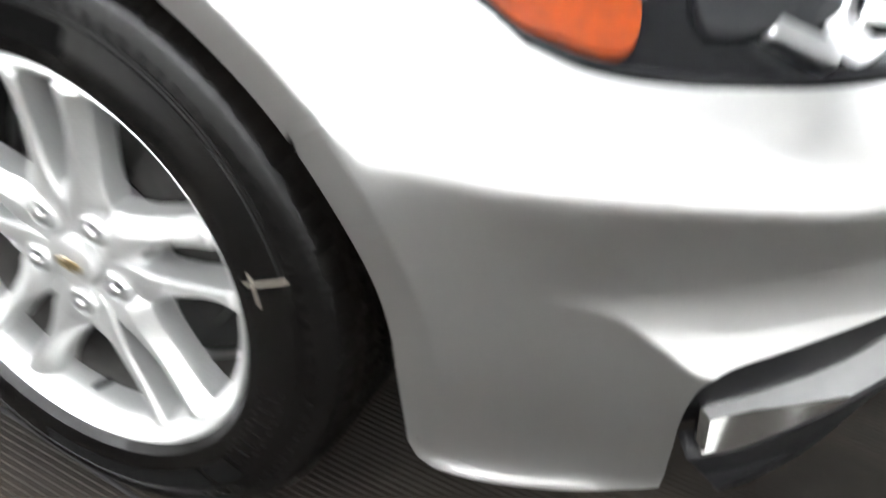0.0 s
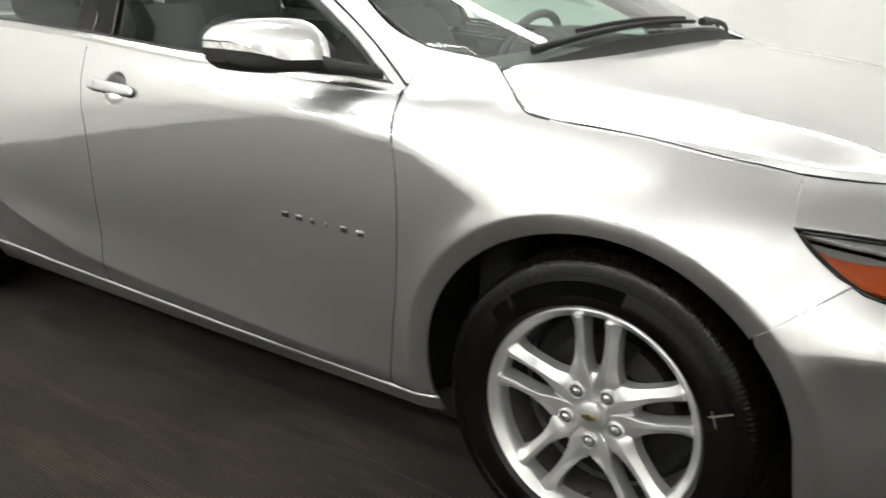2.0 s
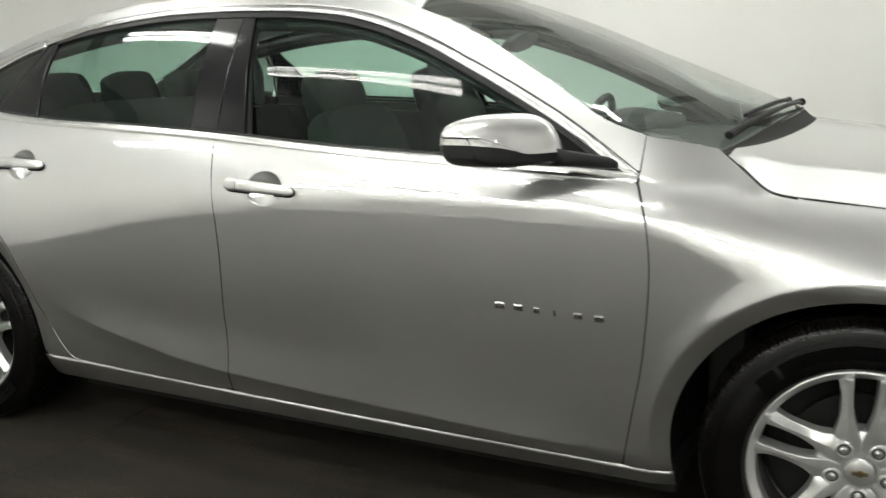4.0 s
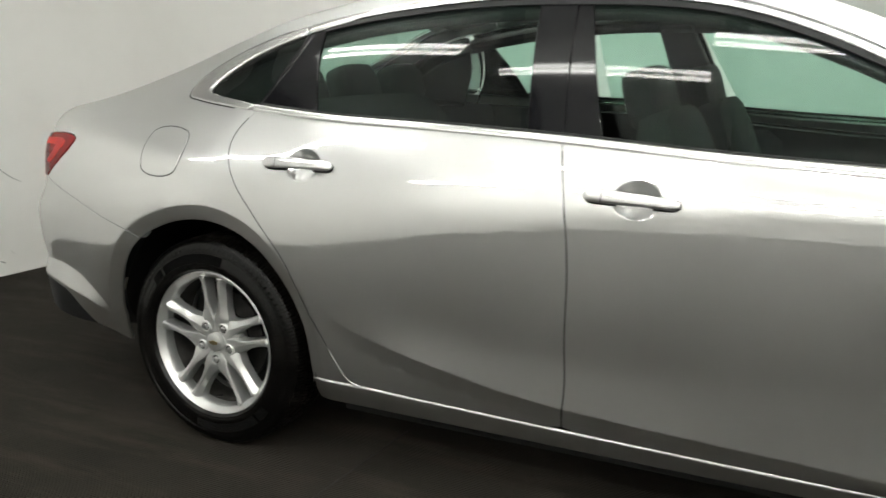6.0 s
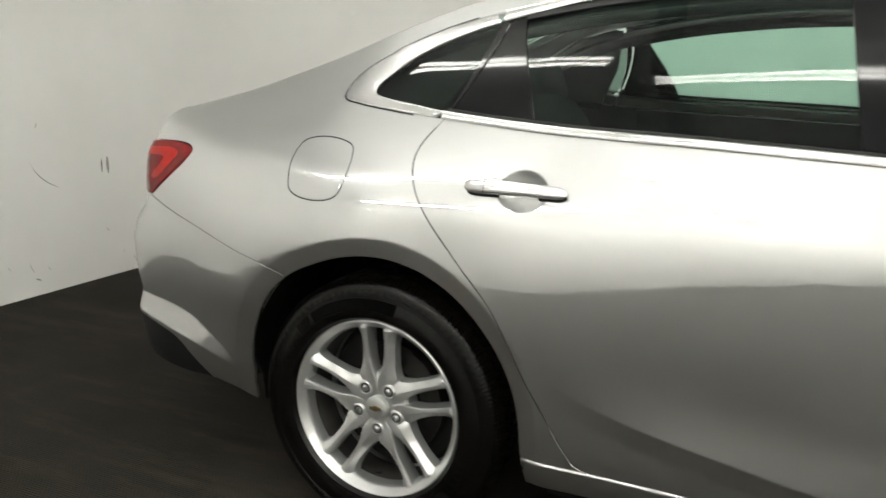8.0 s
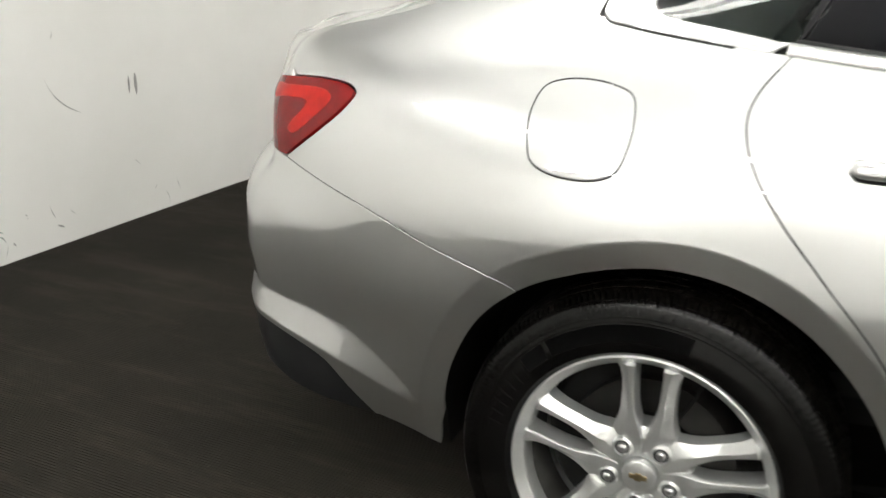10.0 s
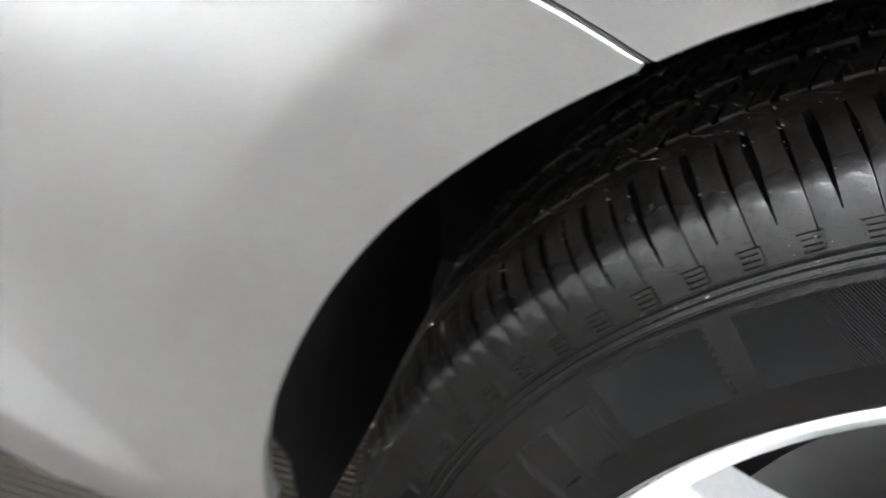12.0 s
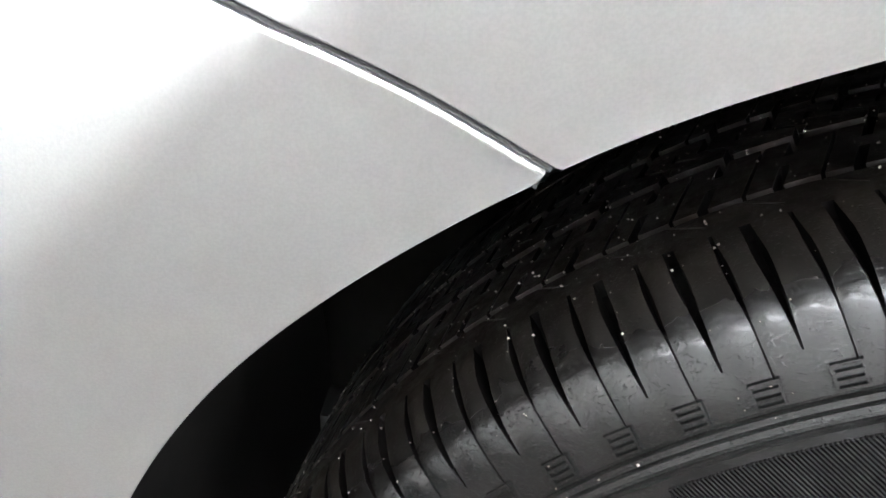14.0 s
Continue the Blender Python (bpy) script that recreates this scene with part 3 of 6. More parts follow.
def loft_bm(rings, caps=True):
    """a skin over closed rings of the same length"""
    bm = bmesh.new()
    rr = [[bm.verts.new(tuple(q)) for q in r] for r in rings]
    n = len(rr[0])
    for a, b in zip(rr, rr[1:]):
        for k in range(n):
            bm.faces.new((a[k], a[(k + 1) % n], b[(k + 1) % n], b[k]))
    if caps:
        bm.faces.new(rr[0][::-1]); bm.faces.new(rr[-1])
    return bm


def revolve(profile, n, close=False):
    """verts and faces of a profile of (radius, y) turned about the y axis"""
    pr = np.asarray(profile, float)
    a = np.arange(n) * 2 * math.pi / n
    V = np.stack([pr[:, 0][:, None] * np.cos(a), np.broadcast_to(pr[:, 1][:, None], (len(pr), n)), pr[:, 0][:, None] * np.sin(a)], -1).reshape(-1, 3)
    F = []
    m = len(pr)
    for j in range(m if close else m - 1):
        j2 = (j + 1) % m
        for i in range(n):
            i2 = (i + 1) % n
            F.append((j * n + i, j * n + i2, j2 * n + i2, j2 * n + i))
    return V, F

# ---- the booth: floor, ring of wall panels, ceiling, tube lights ----
def thing(name, label, category, group="", kind="", at=(0, 0, 0)):
    ob = new(name)
    ob.location = at
    return tagged(ob, label, category, group, kind)


HEIGHT = 3.0
# plan of the room, anticlockwise: the corner behind the car is canted
BEND = [(-1.24 - 1.4 * math.sin(a), 1.5 + 1.4 * math.cos(a)) for a in np.linspace(0, math.pi / 2, 17)]  # rounded corner
ROOM = [(-2.64, -5.0), (6.6, -5.0), (6.6, 2.9)] + BEND


def slab(name, z0, z1, mat):
    bm = bmesh.new()
    lo = [bm.verts.new((x * 1.03, y * 1.03, z0)) for x, y in ROOM]
    hi = [bm.verts.new((x * 1.03, y * 1.03, z1)) for x, y in ROOM]
    bm.faces.new(lo[::-1]); bm.faces.new(hi)
    for i in range(len(lo)):
        j = (i + 1) % len(lo)
        bm.faces.new((lo[i], lo[j], hi[j], hi[i]))
    return part(name, bm, mat, None, smooth=False)


floor = tagged(slab("floor", -.08, -.0022, FLOOR), "dark brown-black ribbed rubber floor matting with dust and scuffs", "floor", kind="structure")
for k, (p, q) in enumerate(((ROOM[0], ROOM[1]), (ROOM[1], ROOM[2]), (ROOM[2], BEND[0]), (BEND[-1], ROOM[0]))):
    d = (Vector(q) - Vector(p)).normalized()
    n = Vector((d.y, -d.x)) * .09
    bm = loft_bm([[(*p, z), (*q, z), (*(Vector(q) + n), z), (*(Vector(p) + n), z)] for z in (0.0, HEIGHT)])
    tagged(part("wall_%d" % (k + 1), bm, WALL, None, smooth=False), "plain white painted wall with faint scuffs", "wall", kind="structure")
outer = [(x - .09 * math.sin(a), y + .09 * math.cos(a)) for (x, y), a in zip(BEND, np.linspace(0, math.pi / 2, 17))]
bm = loft_bm([[(*p, 0), (*p, HEIGHT), (*q, HEIGHT), (*q, 0)] for p, q in zip(BEND, outer)])
tagged(part("wall_5", bm, WALL, None), "white painted wall bending round the corner", "wall", kind="structure")
# ribs of the matting, running along the car
RIB = .0095
ys = np.arange(-4.99, 2.88, RIB)
x0 = np.interp(ys, [y for x, y in BEND[::-1]], [x for x, y in BEND[::-1]])
V = np.array([[(xe, y + d, z) for xe in (xa, 6.6) for d, z in ((-.0031, -.0023), (-.0017, .0), (.0017, .0), (.0031, -.0023))] for y, xa in zip(ys, x0)]).reshape(-1, 3)
F = [(8 * k + q, 8 * k + q + 1, 8 * k + q + 5, 8 * k + q + 4) for k in range(len(ys)) for q in range(3)]
me = bpy.data.meshes.new("mat_ribs")
me.from_pydata(V.tolist(), [], F)
me.materials.append(FLOOR)
ribs = new("mat_ribs", me)
ribs.parent = floor
tagged(ribs, "fine raised ribs of the dark rubber matting", kind="stuff")
tagged(slab("ceiling", HEIGHT + .002, HEIGHT + .1, CEILING), "dull grey flat ceiling deck", "ceiling", kind="structure")


def tube_light():
    """a pair of bare tubes under a white tray, 1.2 m long, along x"""
    t = thing("tube_light", "white twin fluorescent tube light hung under the ceiling", "ceiling light", "tube lights over the car")
    bm = loft_bm([[(x, -.036, .004), (x, -.032, .045), (x, .032, .045), (x, .036, .004), (x, .012, .010), (x, -.012, .010)] for x in (-.62, .62)])
    part("tray", bm, FIXTURE, t, smooth=False)
    for y in (-.040, .040):
        part("tube", tube_bm([(x, y, -.024) for x in (-.58, .58)], .024, 12), GLOW, t, "glowing white fluorescent tube")
        for x in (-.595, .595):
            part("end_cap", box_bm(x - .015, x + .015, y - .022, y + .022, -.04, .02, .004), FIXTURE, t)
    for x in (-.45, .45):
        part("hanger", tube_bm([(x, 0, .05), (x, 0, HEIGHT - LAMP_Z + .01)], .004, 6), BEAM, t)
    return t


LAMP_Z = 2.78
first = tube_light()
# unseen additions: the y -4.3 row brightens its wall, (3.3, .60) the bonnet
spots = [(-.62, -.75, -27), (.68, -1.45, -3), (1.85, -1.10, -3), (4.9, -3.6, 0), (-1.3, -2.35, 0), (.3, -2.75, 0), (1.8, -2.75, 0), (3.3, -2.75, 0), (-.6, 1.1, 0), (.9, 1.1, 0), (2.03, .76, -2), (3.3, .60, 0), (5.9, -2.6, 90), (5.9, 1.3, 90), (-1.2, -4.3, 0), (.3, -4.3, 0), (1.8, -4.3, 0), (3.3, -4.3, 0), (4.8, -4.5, 0)]
first.matrix_basis = pose(*spots[0][:2], LAMP_Z, 0, 0, spots[0][2])
for x, y, r in spots[1:]:
    copy_thing(first, pose(x, y, LAMP_Z, 0, 0, r))

for x in (-1.8, .1, 1.35, 2.6, 4.1, 5.6):
    bm = loft_bm([[(x - .05, y, HEIGHT), (x - .05, y, HEIGHT - .11), (x + .05, y, HEIGHT - .11), (x + .05, y, HEIGHT)] for y in (-5.0, 2.9)])
    tagged(part("ceiling_beam", bm, BEAM, None, smooth=False), "dark steel ceiling beam", "beam", "ceiling beams", "structure")

# joints and the lifted edge of the matting
for (x0, y0, x1, y1, w) in ((.43, -4.9, .56, 2.8, .006), (1.9, -.83, 3.3, -.90, .007)):
    dx, dy = x1 - x0, y1 - y0
    ln = math.hypot(dx, dy)
    px, py = -dy / ln * w / 2, dx / ln * w / 2
    bm = loft_bm([[(x0 + t * dx - px, y0 + t * dy - py, .0), (x0 + t * dx - px * .5, y0 + t * dy - py * .5, .0012), (x0 + t * dx + px * .5, y0 + t * dy + py * .5, .0012), (x0 + t * dx + px, y0 + t * dy + py, .0)] for t in np.linspace(0, 1, 12)])
    tagged(part("mat_joint", bm, DARK, None), "thin black joint between two rubber mats", "floor joint", "joints of the matting", "structure")

# ---- the car: body surfaces ----
car = thing("silver_sedan", "silver metallic four-door sedan with alloy wheels standing on dark matting", "car")
SIDE = Surf(side, 1)

EDGE = np.array([(-1.5, 1.015), (-.92, 1.036), (-.80, 1.048), (-.70, 1.064), (-.58, 1.090), (-.45, 1.132), (-.30, 1.185), (-.13, 1.255), (.091, 1.338), (.33, 1.387), (.614, 1.417), (1.035, 1.423), (1.361, 1.408),
                 (1.533, 1.390), (1.673, 1.360), (1.849, 1.293), (2.071, 1.175), (2.237, 1.077), (2.335, 1.041), (2.449, 1.021), (2.50, 1.008), (2.75, .95)])


EDGE_U = np.linspace(-1.3, 2.8, 700)
EDGE_P = side(EDGE_U, pch(EDGE[:, 0], EDGE[:, 1], EDGE_U))


def edge_z(x):
    return np.interp(x, EDGE_P[:, 0], EDGE_P[:, 2])


def edge_y(x):
    return -np.interp(x, EDGE_P[:, 0], EDGE_P[:, 1])


CROWN = [(-1.1, 1.03), (-.9, 1.055), (-.7, 1.10), (-.5, 1.175), (-.3, 1.255), (-.1, 1.335), (.15, 1.405), (.5, 1.449), (.9, 1.464), (1.3, 1.458), (1.6, 1.432), (1.85, 1.362), (2.15, 1.240), (2.5, 1.100), (2.75, 1.005)]


def green_point(x, y):
    """roof, windscreen and rear window as one skin"""
    x, y = np.asarray(x, float), np.asarray(y, float)
    z0, z1, w = edge_z(x), pch(*zip(*CROWN), x), edge_y(x)
    t = np.clip(np.abs(y) / w, 0, 1.3)
    # the glass runs on straight to its foot, only its rim turns up to the fender
    turn = (z0 - edge_z(1.673) + .5 * (x - 1.673)) * (x > 1.673)
    z0 = z0 - turn
    return np.stack([x + 0 * y, y + 0 * x, z0 + (z1 - z0) * (1 - t ** 2.3) + turn * np.minimum(t, 1) ** 30], -1)


HOODLINE = [(2.491, 1.011), (2.558, .962), (2.615, .923), (2.675, .910), (2.80, .8975), (2.917, .885), (3.024, .8705), (3.124, .859), (3.19, .850)]
U0, U1 = float(_s[0]), float(_s[-1])
HOODFRONT = [(3.19, .850), (3.329, .837), (3.48, .832), (3.70, .827), (3.93, .823), (4.15, .821), (U1, .82)]
HL = side(*catmull(HOODLINE, 8).T)  # the bonnet's side edge
HF = side(*catmull(HOODFRONT, 10).T)  # and its front edge, from the side to the middle
HOODC = [(2.45, 1.045), (2.65, 1.025), (2.9, .995), (3.1, .958), (3.3, .905), (3.42, .862), (3.55, .80)]


HOOD_X = [2.6, 2.67, 2.9, 3.1, 3.26, 3.45]
HOOD_V = [.998, .994, .962, .882, .851, .82]  # hollow beside the shut line


def hood_crest(x):
    """the outer crease, as a share of the half width: it runs to the corner at the cowl"""
    return pch([2.4, 2.52, 2.58, 2.65, 2.8, 3.2, 3.5], [.955, .925, .865, .80, .785, .775, .76], np.clip(x, 2.4, 3.5))


def hood_line(share, s):
    xs = np.linspace(2.56, 3.38, 60)
    w = np.interp(xs, HL[:, 0], -HL[:, 1])
    return np.stack([xs, s * w * (np.interp(xs, HOOD_X, share) if isinstance(share, list) else share(xs))], 1)


def hood_raw(x, y):
    xe = np.concatenate([HL[:, 0], [3.45, 3.7]])
    z0 = np.interp(x, xe, np.concatenate([HL[:, 2], [.82, .80]]))
    w = np.interp(x, xe, np.concatenate([-HL[:, 1], [.66, .55]]))
    z1 = pch(*zip(*HOODC), x)
    t = np.clip(np.abs(y) / w, 0, 1.2)
    tc, tv = hood_crest(x), np.interp(x, HOOD_X, HOOD_V)
    zc = pch([2.4, 2.50, 2.56, 2.64, 2.785, 2.965, 3.13, 3.30, 3.45], [1.03, 1.008, .990, .969, .955, .933, .904, .862, .822], np.clip(x, 2.4, 3.45))
    zc = np.clip(zc, z0 + .002, z1 - .004)
    zv = z0 + np.interp(x, [2.6, 2.75, 2.96, 3.13, 3.3], [0, .0005, .004, .003, .003])
    top = zc + (z1 - zc) * (1 - (t / tc) ** 2)
    band = zc + (zv - zc) * np.clip((t - tc) / np.maximum(tv - tc, .01), 0, 1)
    return np.where(t < tc, top, np.where(t < tv, band, zv + (z0 - zv) * np.clip((t - tv) / np.maximum(1 - tv, .004), 0, 1)))


_hy = -HF[::-1, 1]
_hx, _hz = HF[::-1, 0], HF[::-1, 2]
_hd = _hz - hood_raw(_hx, _hy)


def hood_point(x, y):
    x, y = np.asarray(x, float), np.asarray(y, float)
    a = np.abs(y)
    xf = np.interp(a, _hy, _hx)
    k = np.clip((x - (xf - .45)) / .45, 0, 1.1)
    return np.stack([x + 0 * y, y + 0 * x, hood_raw(x, y) + np.interp(a, _hy, _hd) * k ** 2], -1)


GREEN, HOOD = Surf(green_point, 1), Surf(hood_point, 1, .012)
def cat(*curves):
    return np.vstack([c if len(c) < 3 else catmull(c, 8) for c in (np.asarray(q, float) for q in curves)])


# lines on the side, as (u, z)
def arch(arc, n=90, grow=1.0):
    """edge of a wheel arch from its rear to its front"""
    cx, rx, cz, rz = arc
    a = np.linspace(math.pi, 0, n)
    g = grow * arch_swell(arc, a)
    return np.stack([cx + rx * g * np.cos(a), cz + rz * g * np.sin(a)], 1)


R_ARCH, F_ARCH = arch(ARCHES[0], 500, .9935), arch(ARCHES[1], 300)
BELT = [(-.154, 1.102), (.150, 1.069), (.425, 1.049), (.768, 1.037), (1.142, 1.020), (1.545, .993), (1.90, .976), (2.157, .960), (2.336, .947)]
RAIL = [(-.160, 1.107), (-.150, 1.155), (-.10, 1.195), (-.05, 1.225), (.05, 1.268), (.157, 1.301), (.40, 1.346), (.61, 1.370), (.81, 1.383), (1.045, 1.384), (1.338, 1.370), (1.515, 1.342), (1.705, 1.281), (1.864, 1.212), (2.01, 1.142), (2.146, 1.070), (2.275, .989), (2.336, .949)]
BSEAM = [(1.175, .292), (1.187, .392), (1.185, .525), (1.190, .708), (1.182, .830), (1.163, .94), (1.146, 1.014)]
RSEAM = [(.575, .300), (.535, .310), (.505, .350), (.477, .398), (.417, .499), (.337, .652), (.245, .756), (.158, .854), (.113, .925), (.101, .973), (.110, 1.008), (.148, 1.064)]
FSEAM = [(2.329, .272), (2.350, .397), (2.374, .541), (2.387, .736), (2.383, .81), (2.372, .875), (2.341, .940)]
SILL = [(.575, .300), (.776, .293), (1.131, .283), (1.45, .277), (1.737, .272), (1.997, .269), (2.33, .263), (2.443, .260)]
BUMPR = [(-.2202, .6655), (-.245, .6790), (-.275, .6905), (-.331, .7055), (-.391, .7210), (-.4434, .7375), (-.517, .762), (-.647, .797), (-.735, .820)]
BUMPF = [(3.152, .596), (3.204, .633), (3.253, .666), (3.300, .693)]
HEADLOW = [(3.191, .780), (3.228, .742), (3.276, .705), (3.321, .681), (3.37, .669), (3.432, .665), (3.513, .666), (3.615, .668), (3.70, .674), (3.78, .686), (3.84, .708), (3.86, .735)]
HEADUP = [(3.191, .780), (3.27, .771), (3.38, .761), (3.49, .757), (3.60, .754), (3.73, .748), (3.86, .739)]
TAIL = [(-.735, .822), (-.657, .876), (-.598, .926), (-.581, .954), (-.60, .967), (-.65, .973), (-.749, .971)]

R_FLARE, F_FLARE = arch(ARCHES[0], 90, 1.115), arch(ARCHES[1], 90, 1.115)
DOORLINE = catmull(CREASE[1:-1], 12)
LEDGE, LEDGETOP = (np.stack([np.linspace(-1.3, -.432, 80), f(np.linspace(-1.3, -.432, 80))], 1) for f in (ledge_low, ledge_top))
BOWLS = [np.array([(cu + .058 * math.cos(q), cz + .043 * math.sin(q)) for q in np.linspace(0, 2 * math.pi, 49)]) for cu, cz in ((1.352, .8935), (.384, .9205))]
FACETTOP, FACETLOW = (np.stack([np.linspace(3.35, e, 50), f(np.linspace(3.35, e, 50))], 1) for f, e in ((facet_top, 3.9), (facet_low, 3.51)))
below = lambda pts, d: [(u, z - d) for u, z in pts]


def seg(pts, a, b, n=8):
    """the stretch of a smooth line between two values of u"""
    c = catmull(pts, n)
    lo, hi = min(a, b), max(a, b)
    c = c[(c[:, 0] > lo + .004) & (c[:, 0] < hi - .004)]
    return c if (len(c) > 1 and c[0, 0] < c[-1, 0]) == (a < b) else c[::-1]


def z_at(pts, u):
    c = catmull(pts, 8)
    o = np.argsort(c[:, 0])
    return float(np.interp(u, c[o, 0], c[o, 1]))


def facet(name, top, low, lift_top, lift_low, mat, parent, sgn, label="", thick=.006):
    """a flat band between two lines on the side, its edges at different depths"""
    a, b = catmull(top, 6), catmull(low, 6)
    n = max(len(a), len(b))
    a, b = (np.stack([np.interp(np.linspace(0, 1, n), np.linspace(0, 1, len(q)), q[:, k]) for k in (0, 1)], 1) for q in (a, b))
    lt, ll = (np.interp(np.linspace(0, 1, n), np.linspace(0, 1, np.size(h)), np.atleast_1d(h))[:, None] for h in (lift_top, lift_low))
    rows = [SIDE.point(*q.T) + SIDE.normal(*q.T) * h for q, h in ((a, lt), (b, ll), (b, ll - thick), (a, lt - thick))]
    flip = np.array((1, -sgn, 1))
    return part(name, loft_bm([[tuple(r[i] * flip) for r in rows] for i in range(n)]), mat, parent, label, sharp=25)


for sgn in (-1, 1):
    # front door
    poly = np.vstack([cat(BSEAM), seg(below(BELT, .006), 1.146, 2.340), cat(FSEAM[::-1]), seg(SILL, 2.329, 1.175)])
    panel("front_door", SIDE, poly, PAINT, car, sgn, fine=((1.28, .84, 1.43, .95, .0035),), lines=(DOORLINE, BOWLS[0]), gap=.0022, edge=.0005, label="silver front door with bright belt moulding")
    # rear door
    poly = np.vstack([cat(RSEAM), seg(below(BELT, .006), .150, 1.146), cat(BSEAM[::-1]), seg(SILL, 1.175, .575)])
    panel("rear_door", SIDE, poly, PAINT, car, sgn, fine=((.31, .87, .46, .975, .0035),), lines=(DOORLINE, BOWLS[1]), gap=.0017, edge=.0005, label="silver rear door")
    # quarter panel with the rear roof pillar
    a1 = R_ARCH[R_ARCH[:, 0] > -.2195]
    poly = np.vstack([[(.398, .300)], a1[::-1], cat(BUMPR), cat(TAIL), [(-.775, .98), (-.80, 1.0)], catmull([(-.80, 1.015)] + [tuple(q) for q in EDGE[2:10]], 8),
                      [(.335, 1.345)], seg([(u, z + .007) for u, z in RAIL], .33, -.12), [(-.160, 1.155), (-.173, 1.105)], seg(below(BELT, .007), -.154, .145), cat(RSEAM[::-1])])
    quarter = panel("quarter_panel", SIDE, poly, PAINT, car, sgn, gap=.0010, edge=.0007, lines=(R_FLARE,), label="silver rear quarter panel over the wheel")
    panel("trunk_face", SIDE, [(-.79, .83), (-1.0, .86), (U0, .865), (U0, 1.012), (-1.2, 1.024), (-1.0, 1.032), (-.92, 1.035), (-.802, 1.047), (-.80, 1.0), (-.775, .98)], PAINT, car, sgn, lift=-.003)
    # roof rail and front pillar
    poly = np.vstack([[(.333, 1.347), (.333, 1.384)], catmull(EDGE[9:19], 8), [(2.336, .960)], seg([(u, z + .009) for u, z in RAIL], 2.33, .34)])
    panel("roof_rail", SIDE, poly, PAINT, car, sgn)
    # front fender
    a2 = F_ARCH[F_ARCH[:, 0] < 3.1505]
    poly = np.vstack([cat(FSEAM), [(2.338, .958), (2.335, 1.038)], catmull([(2.336, 1.039), (2.449, 1.019), (2.489, 1.010)], 6), cat(HOODLINE), [(3.191, .815)], cat(HEADLOW[:3]), [(3.299, .694)], cat(BUMPF[::-1]), a2[::-1],
                      [(2.440, .30), (2.441, .262)], seg(SILL, 2.441, 2.329)])
    panel("front_fender", SIDE, poly, PAINT, car, sgn, gap=.0008, edge=.0006, lines=(F_FLARE,), label="silver front fender over the wheel")
    # sill
    poly = np.vstack([[(.400, .222), (.400, .300)], [(.5, .299)], seg(SILL, .575, 2.44), [(2.443, .260), (2.446, .218)], [(2.0, .216), (1.2, .217), (.7, .220)]])
    panel("rocker_panel", SIDE, poly, PAINT, car, sgn, lift=.006, edge=.0035, label="silver sill below the doors")
    # front bumper, lamp opening and fog opening
    a3 = F_ARCH[(F_ARCH[:, 0] > 3.155) & (F_ARCH[:, 1] > .40)]
    foot = [(3.236, .38), (3.243, .31), (3.248, .262)]
    FOGTOP = [(3.515, .275), (3.508, .32), (3.499, .37), (3.498, .40), (3.502, .424), (3.514, .440), (3.58, .466), (3.68, .489), (3.80, .50), (3.9, .49)]
    poly = np.vstack([a3, foot, catmull([(3.262, .250), (3.362, .249), (3.44, .251), (3.512, .258)], 5), cat(FOGTOP), [(3.92, .47), (U1, .47)], [(U1, .72), (3.93, .72)], cat(HEADLOW[::-1][:-3]), cat(BUMPF[::-1])])
    panel("front_bumper", SIDE, poly, PAINT, car, sgn, step=.014, gap=.0007, lines=(F_FLARE, FACETTOP, FACETLOW), label="silver front bumper cover")
    poly = np.vstack([cat(HEADUP), [(3.93, .735), (U1, .73)], cat(HOODFRONT[::-1]), [(3.190, .815)]])
    panel("nose_panel", SIDE, poly, PAINT, car, sgn, step=.016, gap=.0008, edge=.0007)
    # lower front grille parts
    panel("lower_grille", SIDE, np.vstack([catmull([(3.522, .345), (3.514, .395), (3.530, .425), (3.610, .458), (3.725, .478), (3.86, .490)], 5), [(3.92, .47), (3.9, .44)], catmull([(3.80, .395), (3.755, .360), (3.72, .352), (3.62, .355), (3.545, .342)], 5)]), BLACK, car, sgn, lift=-.030, deep=.02, label="black mesh insert of the lower bumper opening")
    facet("fog_bezel", [(3.545, .346), (3.620, .360), (3.720, .372), (3.80, .397), (3.90, .430)], [(3.550, .334), (3.60, .341), (3.65, .346), (3.703, .352), (3.79, .368), (3.90, .395)], -.029, (-.020, -.018, -.010, -.001, -.001, -.001), BEZEL, car, sgn, "grey painted bezel in the bumper corner")
    facet("bezel_edge", [(3.545, .348), (3.620, .362), (3.720, .374), (3.80, .399)], [(3.545, .345), (3.620, .359), (3.720, .371), (3.80, .395)], -.028, -.0275, SATIN, car, sgn)
    facet("chrome_blade", [(3.550, .335), (3.60, .342), (3.65, .347), (3.703, .353)], [(3.540, .314), (3.585, .314), (3.64, .331), (3.706, .350)], (-.0195, -.0175, -.0095, .0005), (.002, .002, .002, .001), CHROME, car, sgn, "bright chrome blade in the bumper corner")
    facet("blade_end", [(3.526, .366), (3.540, .350), (3.555, .331)], [(3.522, .345), (3.532, .328), (3.546, .312)], -.0195, .001, CHROME, car, sgn)
    panel("front_lip", SIDE, np.vstack([[(3.522, .310), (3.585, .311), (3.64, .327), (3.70, .347), (3.80, .366), (3.95, .38), (U1, .38), (U1, .22), (3.9, .21), (3.70, .222), (3.59, .236)]]), BLACK, car, sgn, lift=.004, deep=.03, label="black plastic lower front lip")
    # rear bumper
    a4 = R_ARCH[(R_ARCH[:, 0] < -.2208)]
    a4 = a4[a4[:, 1] > .37]
    low = [(-.397, .280), (-.46, .306), (-.524, .324)]
